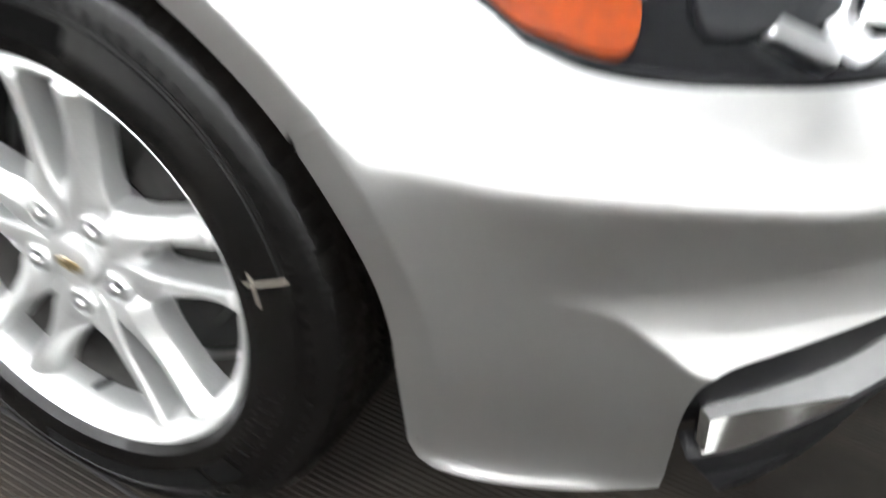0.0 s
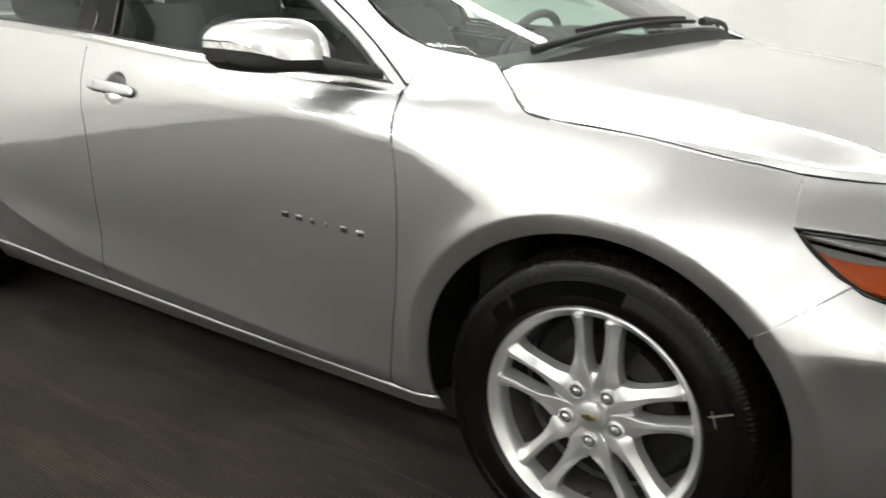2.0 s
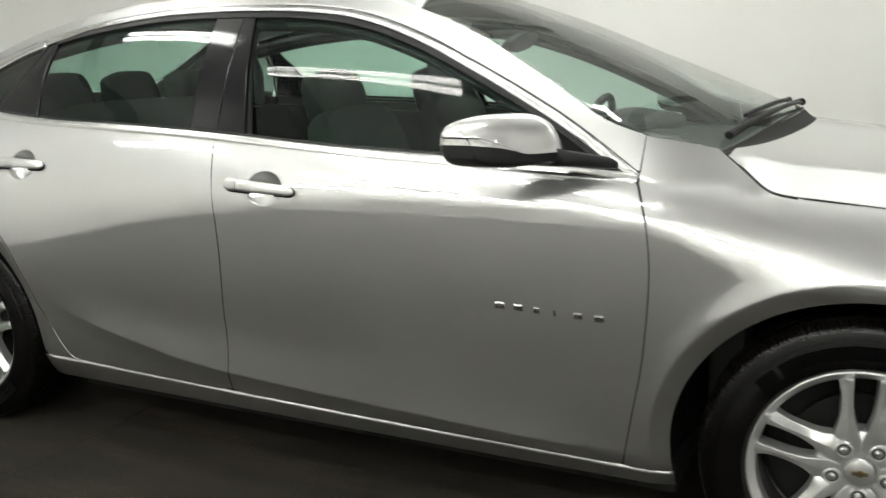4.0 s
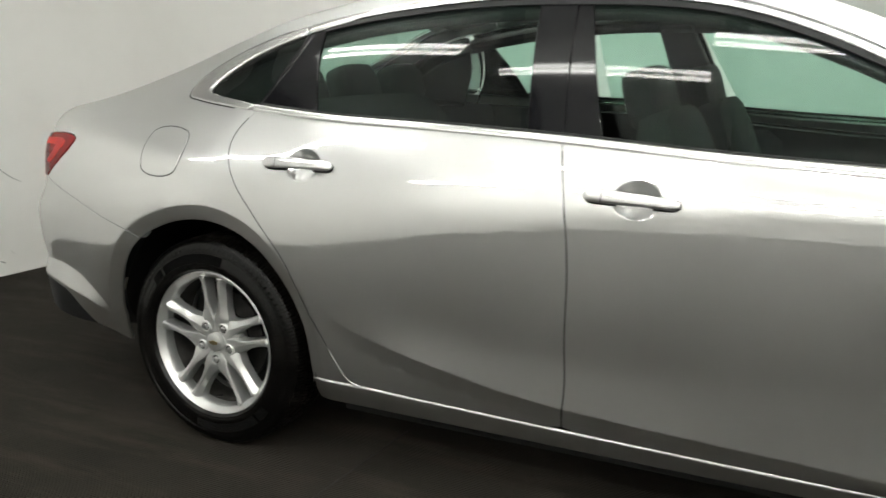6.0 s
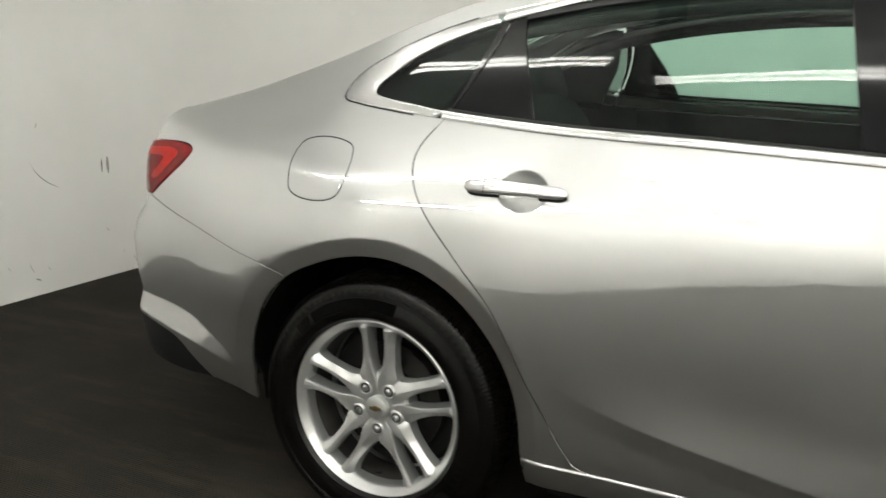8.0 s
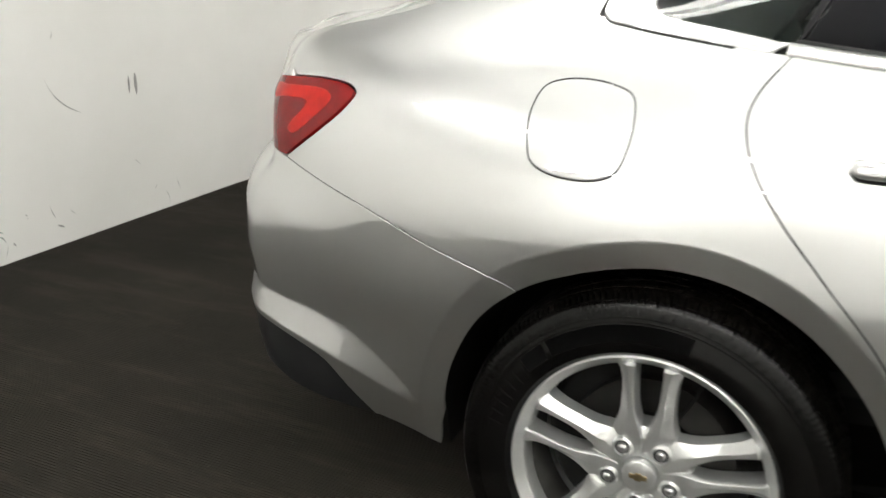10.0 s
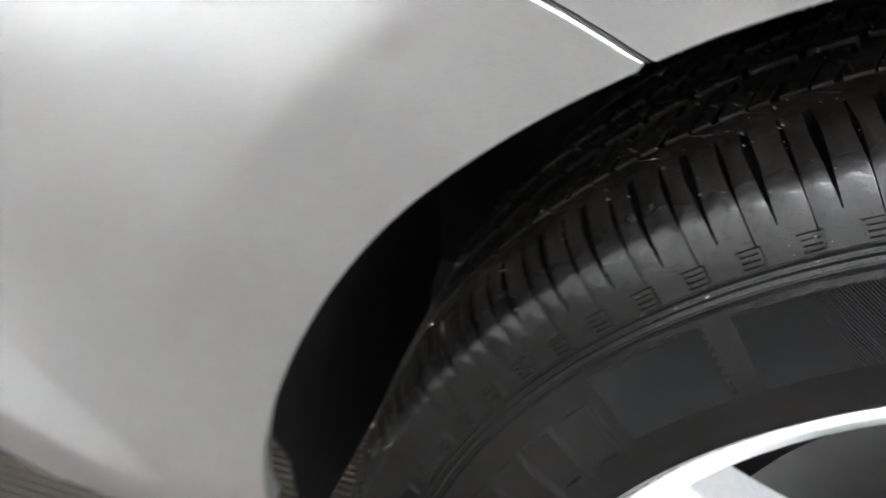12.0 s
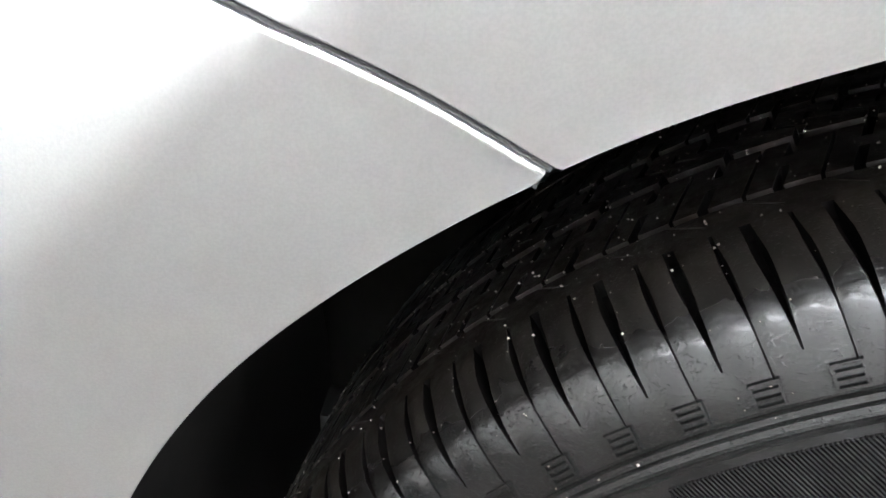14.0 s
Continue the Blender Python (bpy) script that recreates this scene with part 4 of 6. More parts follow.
    skirt = [(-.532, .322), (-.575, .372), (-.63, .427), (-.70, .450), (-.78, .460), (-.92, .456), (-1.2, .448)]
    poly = np.vstack([cat(BUMPR), [(-.80, .83), (-.9, .85), (-1.0, .856), (-1.2, .86), (U0, .86), (U0, .44)], cat(skirt[::-1]), cat(low[::-1]), [(-.3955, .283), (-.386, .335)], a4])
    panel("rear_bumper", SIDE, poly, PAINT, car, sgn, step=.016, gap=.0008, edge=.0007, lift=.0003, lines=(R_FLARE, LEDGE, LEDGETOP), label="silver rear bumper cover with swept ledge")
    poly = np.vstack([cat(skirt), [(U0, .44), (U0, .29), (-1.2, .30)], catmull([(-1.0, .330), (-.90, .344), (-.82, .346), (-.74, .337), (-.655, .326), (-.60, .321), (-.532, .318)], 5)])
    panel("rear_diffuser", SIDE, poly, BLACK, car, sgn, lift=-.004, label="black plastic lower rear valance")
    # tail lamp
    tl = panel("tail_lamp", SIDE, np.vstack([cat(TAIL), [(-.82, .966), (-.93, .95), (-.96, .92), (-.88, .865), (-.795, .824)]]), RED, car, sgn, step=.012, lift=.003, gap=.003, label="red glossy tail lamp wrapped round the corner")
    panel("lamp_band", SIDE, catmull([(-.715, .868), (-.655, .912), (-.632, .940), (-.65, .952), (-.75, .952), (-.83, .945), (-.83, .925), (-.75, .931), (-.69, .928), (-.70, .912), (-.735, .875)], 4, True), RED_LIGHT, tl, sgn, step=.012, lift=.0045, gap=0, label="brighter red light band")
    # fuel flap on the right only
    if sgn < 0:
        flap = catmull([(-.18, 1.008), (-.11, 1.004), (-.075, .990), (-.065, .96), (-.064, .918), (-.077, .880), (-.113, .865), (-.185, .868), (-.217, .884), (-.228, .91), (-.236, .96), (-.224, .994)], 6, True)
        panel("fuel_flap", SIDE, flap, PAINT, quarter, sgn, step=.012, lift=.0018, gap=.0015, deep=.0022, label="round-cornered silver fuel filler flap")
        strip("flap_seam", SIDE, flap, .0028, .0004, DARK, quarter, sgn, closed=True, base=-.001)
    # daylight opening: glass, black pillar covers, bright mouldings
    fglass = np.vstack([seg(BELT, 1.240, 2.28), [(2.28, .975)], seg(RAIL, 2.27, 1.135), [(1.130, 1.378)]])
    panel("front_side_glass", SIDE, fglass, GLASS, car, sgn, step=.03, lift=-.008, gap=0, deep=.004, label="green tinted front side window")
    rglass = np.vstack([[(.375, 1.055)], seg(BELT, .38, 1.053), [(1.053, 1.024), (.990, 1.380)], seg(RAIL, .985, .28), [(.265, 1.322)], catmull([(.268, 1.31), (.290, 1.25), (.335, 1.16), (.368, 1.08)], 5)])
    panel("rear_side_glass", SIDE, rglass, GLASS, car, sgn, step=.03, lift=-.008, gap=0, deep=.004, label="green tinted rear side window")
    qglass = catmull([(.125, 1.080), (.03, 1.090), (-.045, 1.101), (-.095, 1.118), (-.070, 1.165), (.0, 1.220), (.08, 1.258), (.172, 1.287), (.205, 1.280), (.200, 1.24), (.182, 1.17), (.155, 1.10)], 5, True)
    crescent = np.vstack([seg(below(BELT, .009), .145, -.10), catmull([(-.118, 1.0905), (-.150, 1.096), (-.165, 1.107), (-.166, 1.128), (-.155, 1.156)], 6), seg([(u, z + .006) for u, z in RAIL], -.135, .20),
                          catmull([(.203, 1.291), (.15, 1.276), (.08, 1.249), (.005, 1.211), (-.048, 1.170), (-.078, 1.136), (-.070, 1.116), (-.03, 1.105), (.05, 1.094), (.145, 1.080)], 6)])
    rim = inset(dense(crescent, .006), -.0005)
    strip("moulding_seal", SIDE, rim[8:int(len(rim) * .54)], .004, .0010, DARK, car, sgn, base=-.004)
    panel("quarter_moulding", SIDE, crescent, SATIN, car, sgn, step=.012, lift=.004, gap=.0008, edge=.0045, label="bright metal moulding round the quarter window")
    panel("quarter_glass", SIDE, qglass, DARK_GLASS, car, sgn, step=.02, lift=-.008, gap=0, deep=.004, label="small dark quarter window")
    for nm, pl in (("door_pillar_cover", np.vstack([[(1.048, 1.024)], seg(BELT, 1.053, 1.147), [(1.147, 1.019), (1.095, 1.385), (.986, 1.386)]])),
                   ("door_pillar_cover", np.vstack([[(1.147, 1.019)], seg(BELT, 1.15, 1.243), [(1.245, 1.018), (1.133, 1.381), (1.095, 1.385)]])),
                   ("rear_pillar_cover", np.vstack([[(.152, 1.068)], seg(BELT, .16, .377), [(.378, 1.052)], catmull([(.371, 1.08), (.338, 1.16), (.293, 1.25), (.268, 1.315)], 5), [(.262, 1.325), (.235, 1.320)], catmull([(.233, 1.30), (.224, 1.24), (.199, 1.166), (.155, 1.075)], 4)])),
                   ("mirror_triangle", np.vstack([[(2.10, .964)], seg(BELT, 2.11, 2.32), [(2.316, .962)], seg(RAIL, 2.31, 2.105), [(2.10, 1.085)]])),
                   ("quarter_pillar_cover", np.vstack([[(.150, 1.070)], catmull([(.155, 1.10), (.182, 1.17), (.200, 1.24), (.205, 1.280)], 4), [(.21, 1.305), (.232, 1.312)], catmull([(.231, 1.30), (.222, 1.24), (.197, 1.166), (.151, 1.072)], 4)]))):
        panel(nm, SIDE, pl, BLACK_GLOSS, car, sgn, step=.03, lift=-.002, gap=.0012, deep=.012)
    top = catmull(RAIL, 8)
    bel = catmull(BELT, 8)
    wtop = np.interp(top[:, 0], [.15, .40, 1.6, 2.4], [.032, .018, .018, .022])
    tt = np.gradient(top, axis=0)
    tt /= np.hypot(*tt.T)[:, None]
    inward = np.stack([tt[:, 1], -tt[:, 0]], 1)
    fore, bfore = top[:, 0] > .19, bel[:, 0] > .142
    strip("window_top_moulding", SIDE, (top + inward * (wtop / 2 - .006)[:, None])[fore], wtop[fore], .006, SATIN, car, sgn, label="bright metal window moulding")
    strip("belt_moulding", SIDE, np.vstack([[(.1405, z_at(BELT, .1405))], bel[bfore]]) + (0, .001), .019, .006, SATIN, car, sgn, label="bright metal belt moulding")
    strip("belt_seal", SIDE, (bel + (0, .0135))[bfore], .007, .003, BLACK, car, sgn)
    strip("frame_seal", SIDE, (top - (0, .022))[(top[:, 0] > .26) & (top[:, 0] < 2.24)], .014, .001, BLACK, car, sgn)
    # dark strip drawn along the pillar seam and the upper door gap
    strip("pillar_gap_line", SIDE, np.vstack([(top - inward * .0072)[(top[:, 0] > 1.45) & (top[:, 0] < 2.325)], catmull(FSEAM[::-1], 8)[2:12]]), .0050, .0012, DARK, car, sgn, base=-.008)
    # dark strips in the shut lines, the shade of the gaps put in as colour
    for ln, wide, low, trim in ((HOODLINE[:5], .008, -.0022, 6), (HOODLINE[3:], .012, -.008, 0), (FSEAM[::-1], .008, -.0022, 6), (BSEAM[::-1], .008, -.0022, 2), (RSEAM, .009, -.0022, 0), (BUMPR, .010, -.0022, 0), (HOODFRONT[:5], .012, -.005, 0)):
        strip("shut_line_shade", SIDE, catmull(ln, 8)[trim:], wide, low, DARK, car, sgn, base=-.016)
    strip("door_gap_shade", SIDE, catmull(FSEAM[::-1], 8)[8:], .0034, -.0002, DARK, car, sgn, base=-.010)
    strip("door_gap_shade", SIDE, catmull(BSEAM[::-1], 8)[2:], .0026, -.0004, DARK, car, sgn, base=-.010)
    strip("door_gap_shade", SIDE, catmull(RSEAM, 8)[24:-3], .0026, -.0003, DARK, car, sgn, base=-.010)
    strip("hood_gap_shade", SIDE, catmull(HOODLINE[:4], 8)[2:], .0034, -.0002, DARK, car, sgn, base=-.010)
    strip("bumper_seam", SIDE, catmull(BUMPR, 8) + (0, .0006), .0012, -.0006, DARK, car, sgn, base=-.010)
    # dark shell behind the seams
    shell = np.vstack([[(-1.15, .37), (-.46, .34)], arch(ARCHES[0], 24, 1.05), [(.44, .23), (2.41, .23)], arch(ARCHES[1], 24, 1.05), [(3.29, .30), (3.49, .30), (4.1, .26), (4.1, .80), (3.21, .82), (2.93, .86), (2.62, .89), (2.38, .93)], [(1.2, .998), (.2, 1.04), (-.15, 1.07), (-.5, 1.0), (-1.15, .93)]])
    panel("inner_shell", SIDE, shell, DARK, car, sgn, step=.05, lift=-.040, gap=0, deep=.004)
    # wheel housings
    for cx, rx, cz, rz in ARCHES:
        V, F = [], []
        a = np.linspace(math.radians(-12), math.radians(192), 40)
        rows = [(1.045, .905), (1.05, .86), (1.05, .60)] if cx < 1 else [(1.045, .885), (1.05, .85), (1.05, .60)]
        for g, y in rows:
            V += [(cx + g * rx * math.cos(q), sgn * (y - (.05 if cx > 1 and math.cos(q) > .5 else 0) - (.04 + .05 * min(max((.44 - cz - g * rz * math.sin(q)) / .1, 0), 1) if cx < 1 and math.cos(q) < -.6 else 0)), cz + g * rz * math.sin(q)) for q in a]
        for j in range(len(rows) - 1):
            F += [(j * 40 + i, j * 40 + i + 1, (j + 1) * 40 + i + 1, (j + 1) * 40 + i) for i in range(39)]
        V.append((cx, sgn * .58, .2))
        F += [(2 * 40 + i, 2 * 40 + i + 1, 120) for i in range(39)]
        tidy(mesh_object("wheel_housing", V, F, ARCH_LINER, car, label="black plastic wheel arch liner"))

# roof, windscreen, rear window, bonnet, boot lid
xs = np.linspace(2.44, 1.67, 30)
ws_side = np.stack([xs, -(edge_y(xs) - .012)], 1)
ws_top = catmull([(1.67, -(float(edge_y(1.67)) - .02)), (1.615, -.38), (1.595, 0), (1.615, .38), (1.67, float(edge_y(1.67)) - .02)], 8)
ws_low = catmull([(2.455, .745), (2.545, .5), (2.603, .22), (2.616, 0), (2.603, -.22), (2.545, -.5), (2.455, -.745)], 6)
panel("windscreen", GREEN, np.vstack([ws_side, ws_top, (ws_side * (1, -1))[::-1], ws_low]), WSGLASS, car, step=.05, gap=.003, deep=.005, lift=-.003, label="pale green windscreen with black rim")
hback = catmull([(2.488, .745), (2.578, .5), (2.635, .22), (2.648, 0), (2.635, -.22), (2.578, -.5), (2.488, -.745)], 6)


def cowl_point(x, y):
    """between the foot of the windscreen and the rear edge of the bonnet"""
    x, y = np.asarray(x, float), np.asarray(y, float)
    o = np.argsort(hback[:, 1])
    xl = np.interp(y, hback[o, 1], hback[o, 0])
    f = np.clip((x - (xl - .045)) / .045, 0, 1.1)
    return np.stack([x + 0 * y, y + 0 * x, green_point(x, y)[..., 2] * (1 - f) + (hood_point(xl, y)[..., 2] - .006) * f], -1)


panel("cowl_panel", Surf(cowl_point, 1), np.vstack([(hback + (.004, 0))[np.abs(hback[:, 1]) < .70], (ws_low - (.012, 0))[np.abs(ws_low[:, 1]) < .71][::-1]]), DARK, car, step=.02, gap=.001, deep=.03, lift=.001, label="black plastic cowl below the windscreen")
xs = np.linspace(1.665, .06, 40)
rs = np.stack([xs, -(edge_y(xs) - .002)], 1)
rback = catmull([(.06, -(float(edge_y(.06)) - .03)), (.09, -.3), (.10, 0), (.09, .3), (.06, float(edge_y(.06)) - .03)], 6)
panel("roof", GREEN, np.vstack([rs, rback, (rs * (1, -1))[::-1], ws_top[::-1] + (-.004, 0)]), PAINT, car, step=.04, label="silver roof panel")
xs = np.linspace(.06, -.60, 24)
bs = np.stack([xs, -(edge_y(xs) - .055)], 1)
blow = catmull([(-.60, -(float(edge_y(-.60)) - .06)), (-.65, -.3), (-.66, 0), (-.65, .3), (-.60, float(edge_y(-.60)) - .06)], 6)
panel("rear_window", GREEN, np.vstack([bs, blow, (bs * (1, -1))[::-1], rback[::-1] + (-.004, 0)]), GLASS, car, step=.05, gap=.003, deep=.005, lift=-.003, label="green tinted rear window")
for s in (-1, 1):
    xs2 = np.linspace(.06, -.60, 24)
    pl = np.vstack([np.stack([xs2, s * (edge_y(xs2) + .0015)], 1), np.stack([xs2, s * (edge_y(xs2) - .055)], 1)[::-1]])
    panel("rear_pillar_top", GREEN, pl, PAINT, car, step=.03, gap=.0, edge=.001)
XB = float(side(-.80, 1.048)[0])
xs = np.linspace(-.60, XB, 10)
ts = np.stack([xs, -(edge_y(xs) + .0)], 1)
tb = side(np.linspace(-.80, U0, 14), pch(EDGE[:, 0], EDGE[:, 1], np.linspace(-.80, U0, 14)))[:, :2]
tback = np.vstack([tb, (tb * (1, -1))[::-1][1:]])
panel("trunk_lid", GREEN, np.vstack([ts, tback, (ts * (1, -1))[::-1], blow[::-1] + (-.004, 0)]), PAINT, car, step=.03, label="silver trunk lid")
hs, hf = HL[3:, :2], HF[:, :2]
panel("hood", HOOD, np.vstack([hs, hf[1:], (hf[:-1] * (1, -1))[::-1], (hs[:-1] * (1, -1))[::-1], hback[np.abs(hback[:, 1]) < .70]]), PAINT, car, step=.016, gap=.0008, edge=.0006, lines=[hood_line(c, q) for c in (hood_crest, HOOD_V) for q in (-1, 1)], label="silver bonnet with raised creases")

# ---- wheels ----
HUB_Y = -.785  # middle plane of the tyre


def tyre_mesh():
    """tread with cut shoulder slots, grooves, raised sidewall lines; axis along y, outer face towards -y"""
    pitches = 96
    da = 2 * math.pi / pitches
    cuts = [0, .03, .04, .17, .18, .32, .45, .51, .52, .58, .59, .70, .85]  # stations within one pitch
    kind = [0, 0, 1, 1, 0, 0, 0, 0, 2, 2, 0, 0, 0]  # 1 wide slot, 2 thin sipe
    # across the tread: y, radius, slot depth wide, slot depth thin
    half = [(.000, .3395, 0, .002), (.006, .3395, .004, 0), (.0129, .3395, .004, 0), (.013, .3335, 0, 0), (.018, .3335, 0, 0), (.0181, .3394, .005, .003), (.024, .3393, .005, .003), (.0285, .3392, 0, .001), (.036, .3391, 0, .003), (.040, .3390, .005, .004), (.0489, .3386, .005, .004), (.0490, .3345, 0, 0), (.0520, .3345, 0, 0),
            (.0521, .3384, 0, .001), (.0600, .3378, 0, 0), (.0655, .3372, 0, 0), (.0660, .3371, .0050, .0025), (.0700, .3365, .0075, .0055), (.0750, .3355, .0095, .0070), (.0785, .3344, .0105, .0075), (.082, .3330, .0115, .0072), (.087, .3305, .0115, .0050), (.0905, .3278, .0092, .0022), (.0925, .3257, .0066, .0016), (.0945, .3233, .0036, .0021), (.0955, .3216, .0022, .0021), (.0970, .3187, .0020, .0020), (.0985, .3150, .0004, .0020), (.0992, .3129, .0, .0020), (.1001, .3100, 0, 0), (.101, .3065, 0, 0)]
    wall = [(.1020, .3022), (.1013, .3016), (.1014, .3010), (.1027, .3004), (.1030, .2994), (.1022, .2988), (.1024, .2982), (.1036, .2976), (.1042, .2960), (.1032, .2952), (.1034, .2944), (.1052, .2934), (.1075, .2830), (.1095, .2760), (.1110, .2680), (.1118, .2600), (.1112, .2520), (.1090, .2450), (.1085, .2430), (.1085, .2412), (.1055, .2390), (.1010, .2350), (.0960, .2310)]
    rows = [(-y, r, a, b) for y, r, a, b in half][::-1] + [(y, r, a, b) for y, r, a, b in half[1:]]
    outer = [(-y, r, 0, 0) for y, r in wall][::-1]
    inner = [(y, r, 0, 0) for y, r in wall]
    rows = outer + rows + inner
    th = np.array([(p + c) * da for p in range(pitches) for c in cuts])
    kd = np.array(kind * pitches)
    n = len(th)
    V = []
    for y, r, a, b in rows:
        ay = abs(y)
        shear = -(ay - .055) * .42 if ay > .053 else (ay - .02) * .9
        narrow = float(np.interp(ay, [0, .072, .080, .0935, .0985], [1, 1.0, 1.30, .62, .18]))
        thin = float(np.interp(ay, [0, .072, .080, .090, .0940], [.8, .7, 1.4, .9, .30]))
        frac = np.array(cuts * pitches)
        pull = np.where((frac > .02) & (frac < .19), (frac - .105) * (narrow - 1), np.where((frac > .5) & (frac < .6), (frac - .55) * (thin - 1), 0)) * da
        rr = r - np.where(kd == 1, a, 0) - np.where(kd == 2, b, 0)
        # every rib of the shoulder is a little round
        mid = np.where(frac < .1, 0, np.clip(1 - np.minimum(np.abs(frac - .345) / .165, np.abs(frac - .81) / .22) ** 2, 0, 1))
        rr = rr + .0010 * mid * float(np.interp(ay, [.060, .075, .094, .101], [0, 1, 1, 0]))
        tt = th + pull + shear * (1 if y < 0 else -1)
        V.append(np.stack([rr * np.cos(tt), np.full(n, y), rr * np.sin(tt)], 1))
    V = np.vstack(V)
    V[:, 2] = np.maximum(V[:, 2], -.335)
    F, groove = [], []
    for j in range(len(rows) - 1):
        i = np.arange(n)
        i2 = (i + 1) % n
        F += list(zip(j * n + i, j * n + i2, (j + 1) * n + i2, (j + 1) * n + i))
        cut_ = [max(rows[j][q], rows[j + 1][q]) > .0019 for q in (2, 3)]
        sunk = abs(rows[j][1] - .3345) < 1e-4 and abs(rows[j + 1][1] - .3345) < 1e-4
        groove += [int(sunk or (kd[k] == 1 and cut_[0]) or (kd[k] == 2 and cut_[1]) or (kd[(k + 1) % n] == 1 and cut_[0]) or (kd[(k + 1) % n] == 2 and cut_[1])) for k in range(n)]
    return V, F, groove


def arc_plate(r0, r1, a0, a1, y, thick, n=10):
    """a thin raised plate on the sidewall between two radii and angles (degrees)"""
    bm = bmesh.new()
    g = []
    for i in range(n + 1):
        a = math.radians(a0 + (a1 - a0) * i / n)
        row = []
        for k in range(4):
            r = r0 + (r1 - r0) * k / 3
            row.append((r, a))
        g.append(row)
    def yy(r):
        return -float(np.interp(r, [.231, .243, .252, .26, .268, .276, .283, .2934, .301, .3065, .312], [.096, .1085, .1112, .1118, .111, .1095, .1075, .1052, .1022, .101, .0995]))
    up = [[bm.verts.new((r * math.cos(a), yy(r) - thick, r * math.sin(a))) for r, a in row] for row in g]
    for i in range(n):
        for k in range(3):
            bm.faces.new((up[i][k], up[i + 1][k], up[i + 1][k + 1], up[i][k + 1]))
    rim = [v for v in [up[i][0] for i in range(n + 1)] + [up[n][k] for k in (1, 2, 3)] + [up[i][3] for i in range(n - 1, -1, -1)] + [up[0][k] for k in (2, 1)]]
    low = [bm.verts.new((v.co.x, v.co.y + thick + .001, v.co.z)) for v in rim]
    for i in range(len(rim)):
        j = (i + 1) % len(rim)
        bm.faces.new((rim[i], rim[j], low[j], low[i]))
    return bm


def join_bms(bms):
    out = bmesh.new()
    for b in bms:
        me = bpy.data.meshes.new("tmp")
        b.to_mesh(me)
        out.from_mesh(me)
        b.free()
        bpy.data.meshes.remove(me)
    return out


def spoke_bm(phi, lean):
    """one of a pair of spokes: phi the pair's direction, lean which of the two (-1, 1)"""
    rings = []
    d = Vector((math.cos(phi), 0, math.sin(phi)))
    s = Vector((-math.sin(phi), 0, math.cos(phi))) * lean
    for t in np.linspace(0, 1, 31):
        r = .034 + (min(t, .985) / .985 * .178 if t < 1 else .1815)
        e0 = float(pch([.034, .066, .084, .10, .125, .15, .20, .2195], [.0005, .0008, .0050, .0112, .0182, .0215, .0235, .0235], r))
        e1 = float(pch([.034, .060, .078, .088, .10, .12, .145, .17, .195, .210, .2195], [.024, .0430, .0550, .0525, .0490, .0465, .0462, .0476, .0530, .0640, .0700], r))
        y = float(pch([.034, .06, .09, .14, .185, .212, .2155], [-.0745, -.0795, -.0830, -.0840, -.0880, -.0925, -.0850], r))
        cut = float(pch([.034, .08, .14, .18, .2195], [.002, .008, .013, .014, .015], r))
        back = -.042
        w = e1 - e0
        prof = [(e0 - .001, back), (e0, y + .005), (e0 + .0018, y + .0008), (e0 + .0035, y), (e0 + (.50 - .12 * t) * w, y - .0006), (e0 + (.53 - .12 * t) * w, y - .0002), (e1 - .003, y + cut), (e1 - .0008, y + cut + .0015), (e1, y + cut + .005), (e1 + .0015, back)]
        rings.append([tuple(d * r + s * a + Vector((0, q, 0))) for a, q in prof])
    return loft_bm(rings)


def web_bm(phi):
    """the sunk floor between the feet of a pair"""
    d, s = Vector((math.cos(phi), 0, math.sin(phi))), Vector((-math.sin(phi), 0, math.cos(phi)))
    return loft_bm([[tuple(d * r + s * a + Vector((0, q, 0))) for a, q in ((-w, y), (w, y), (w, -.04), (-w, -.04))] for r, w, y in ((.045, .008, -.070), (.070, .009, -.070), (.084, .010, -.060), (.092, .012, -.046))])


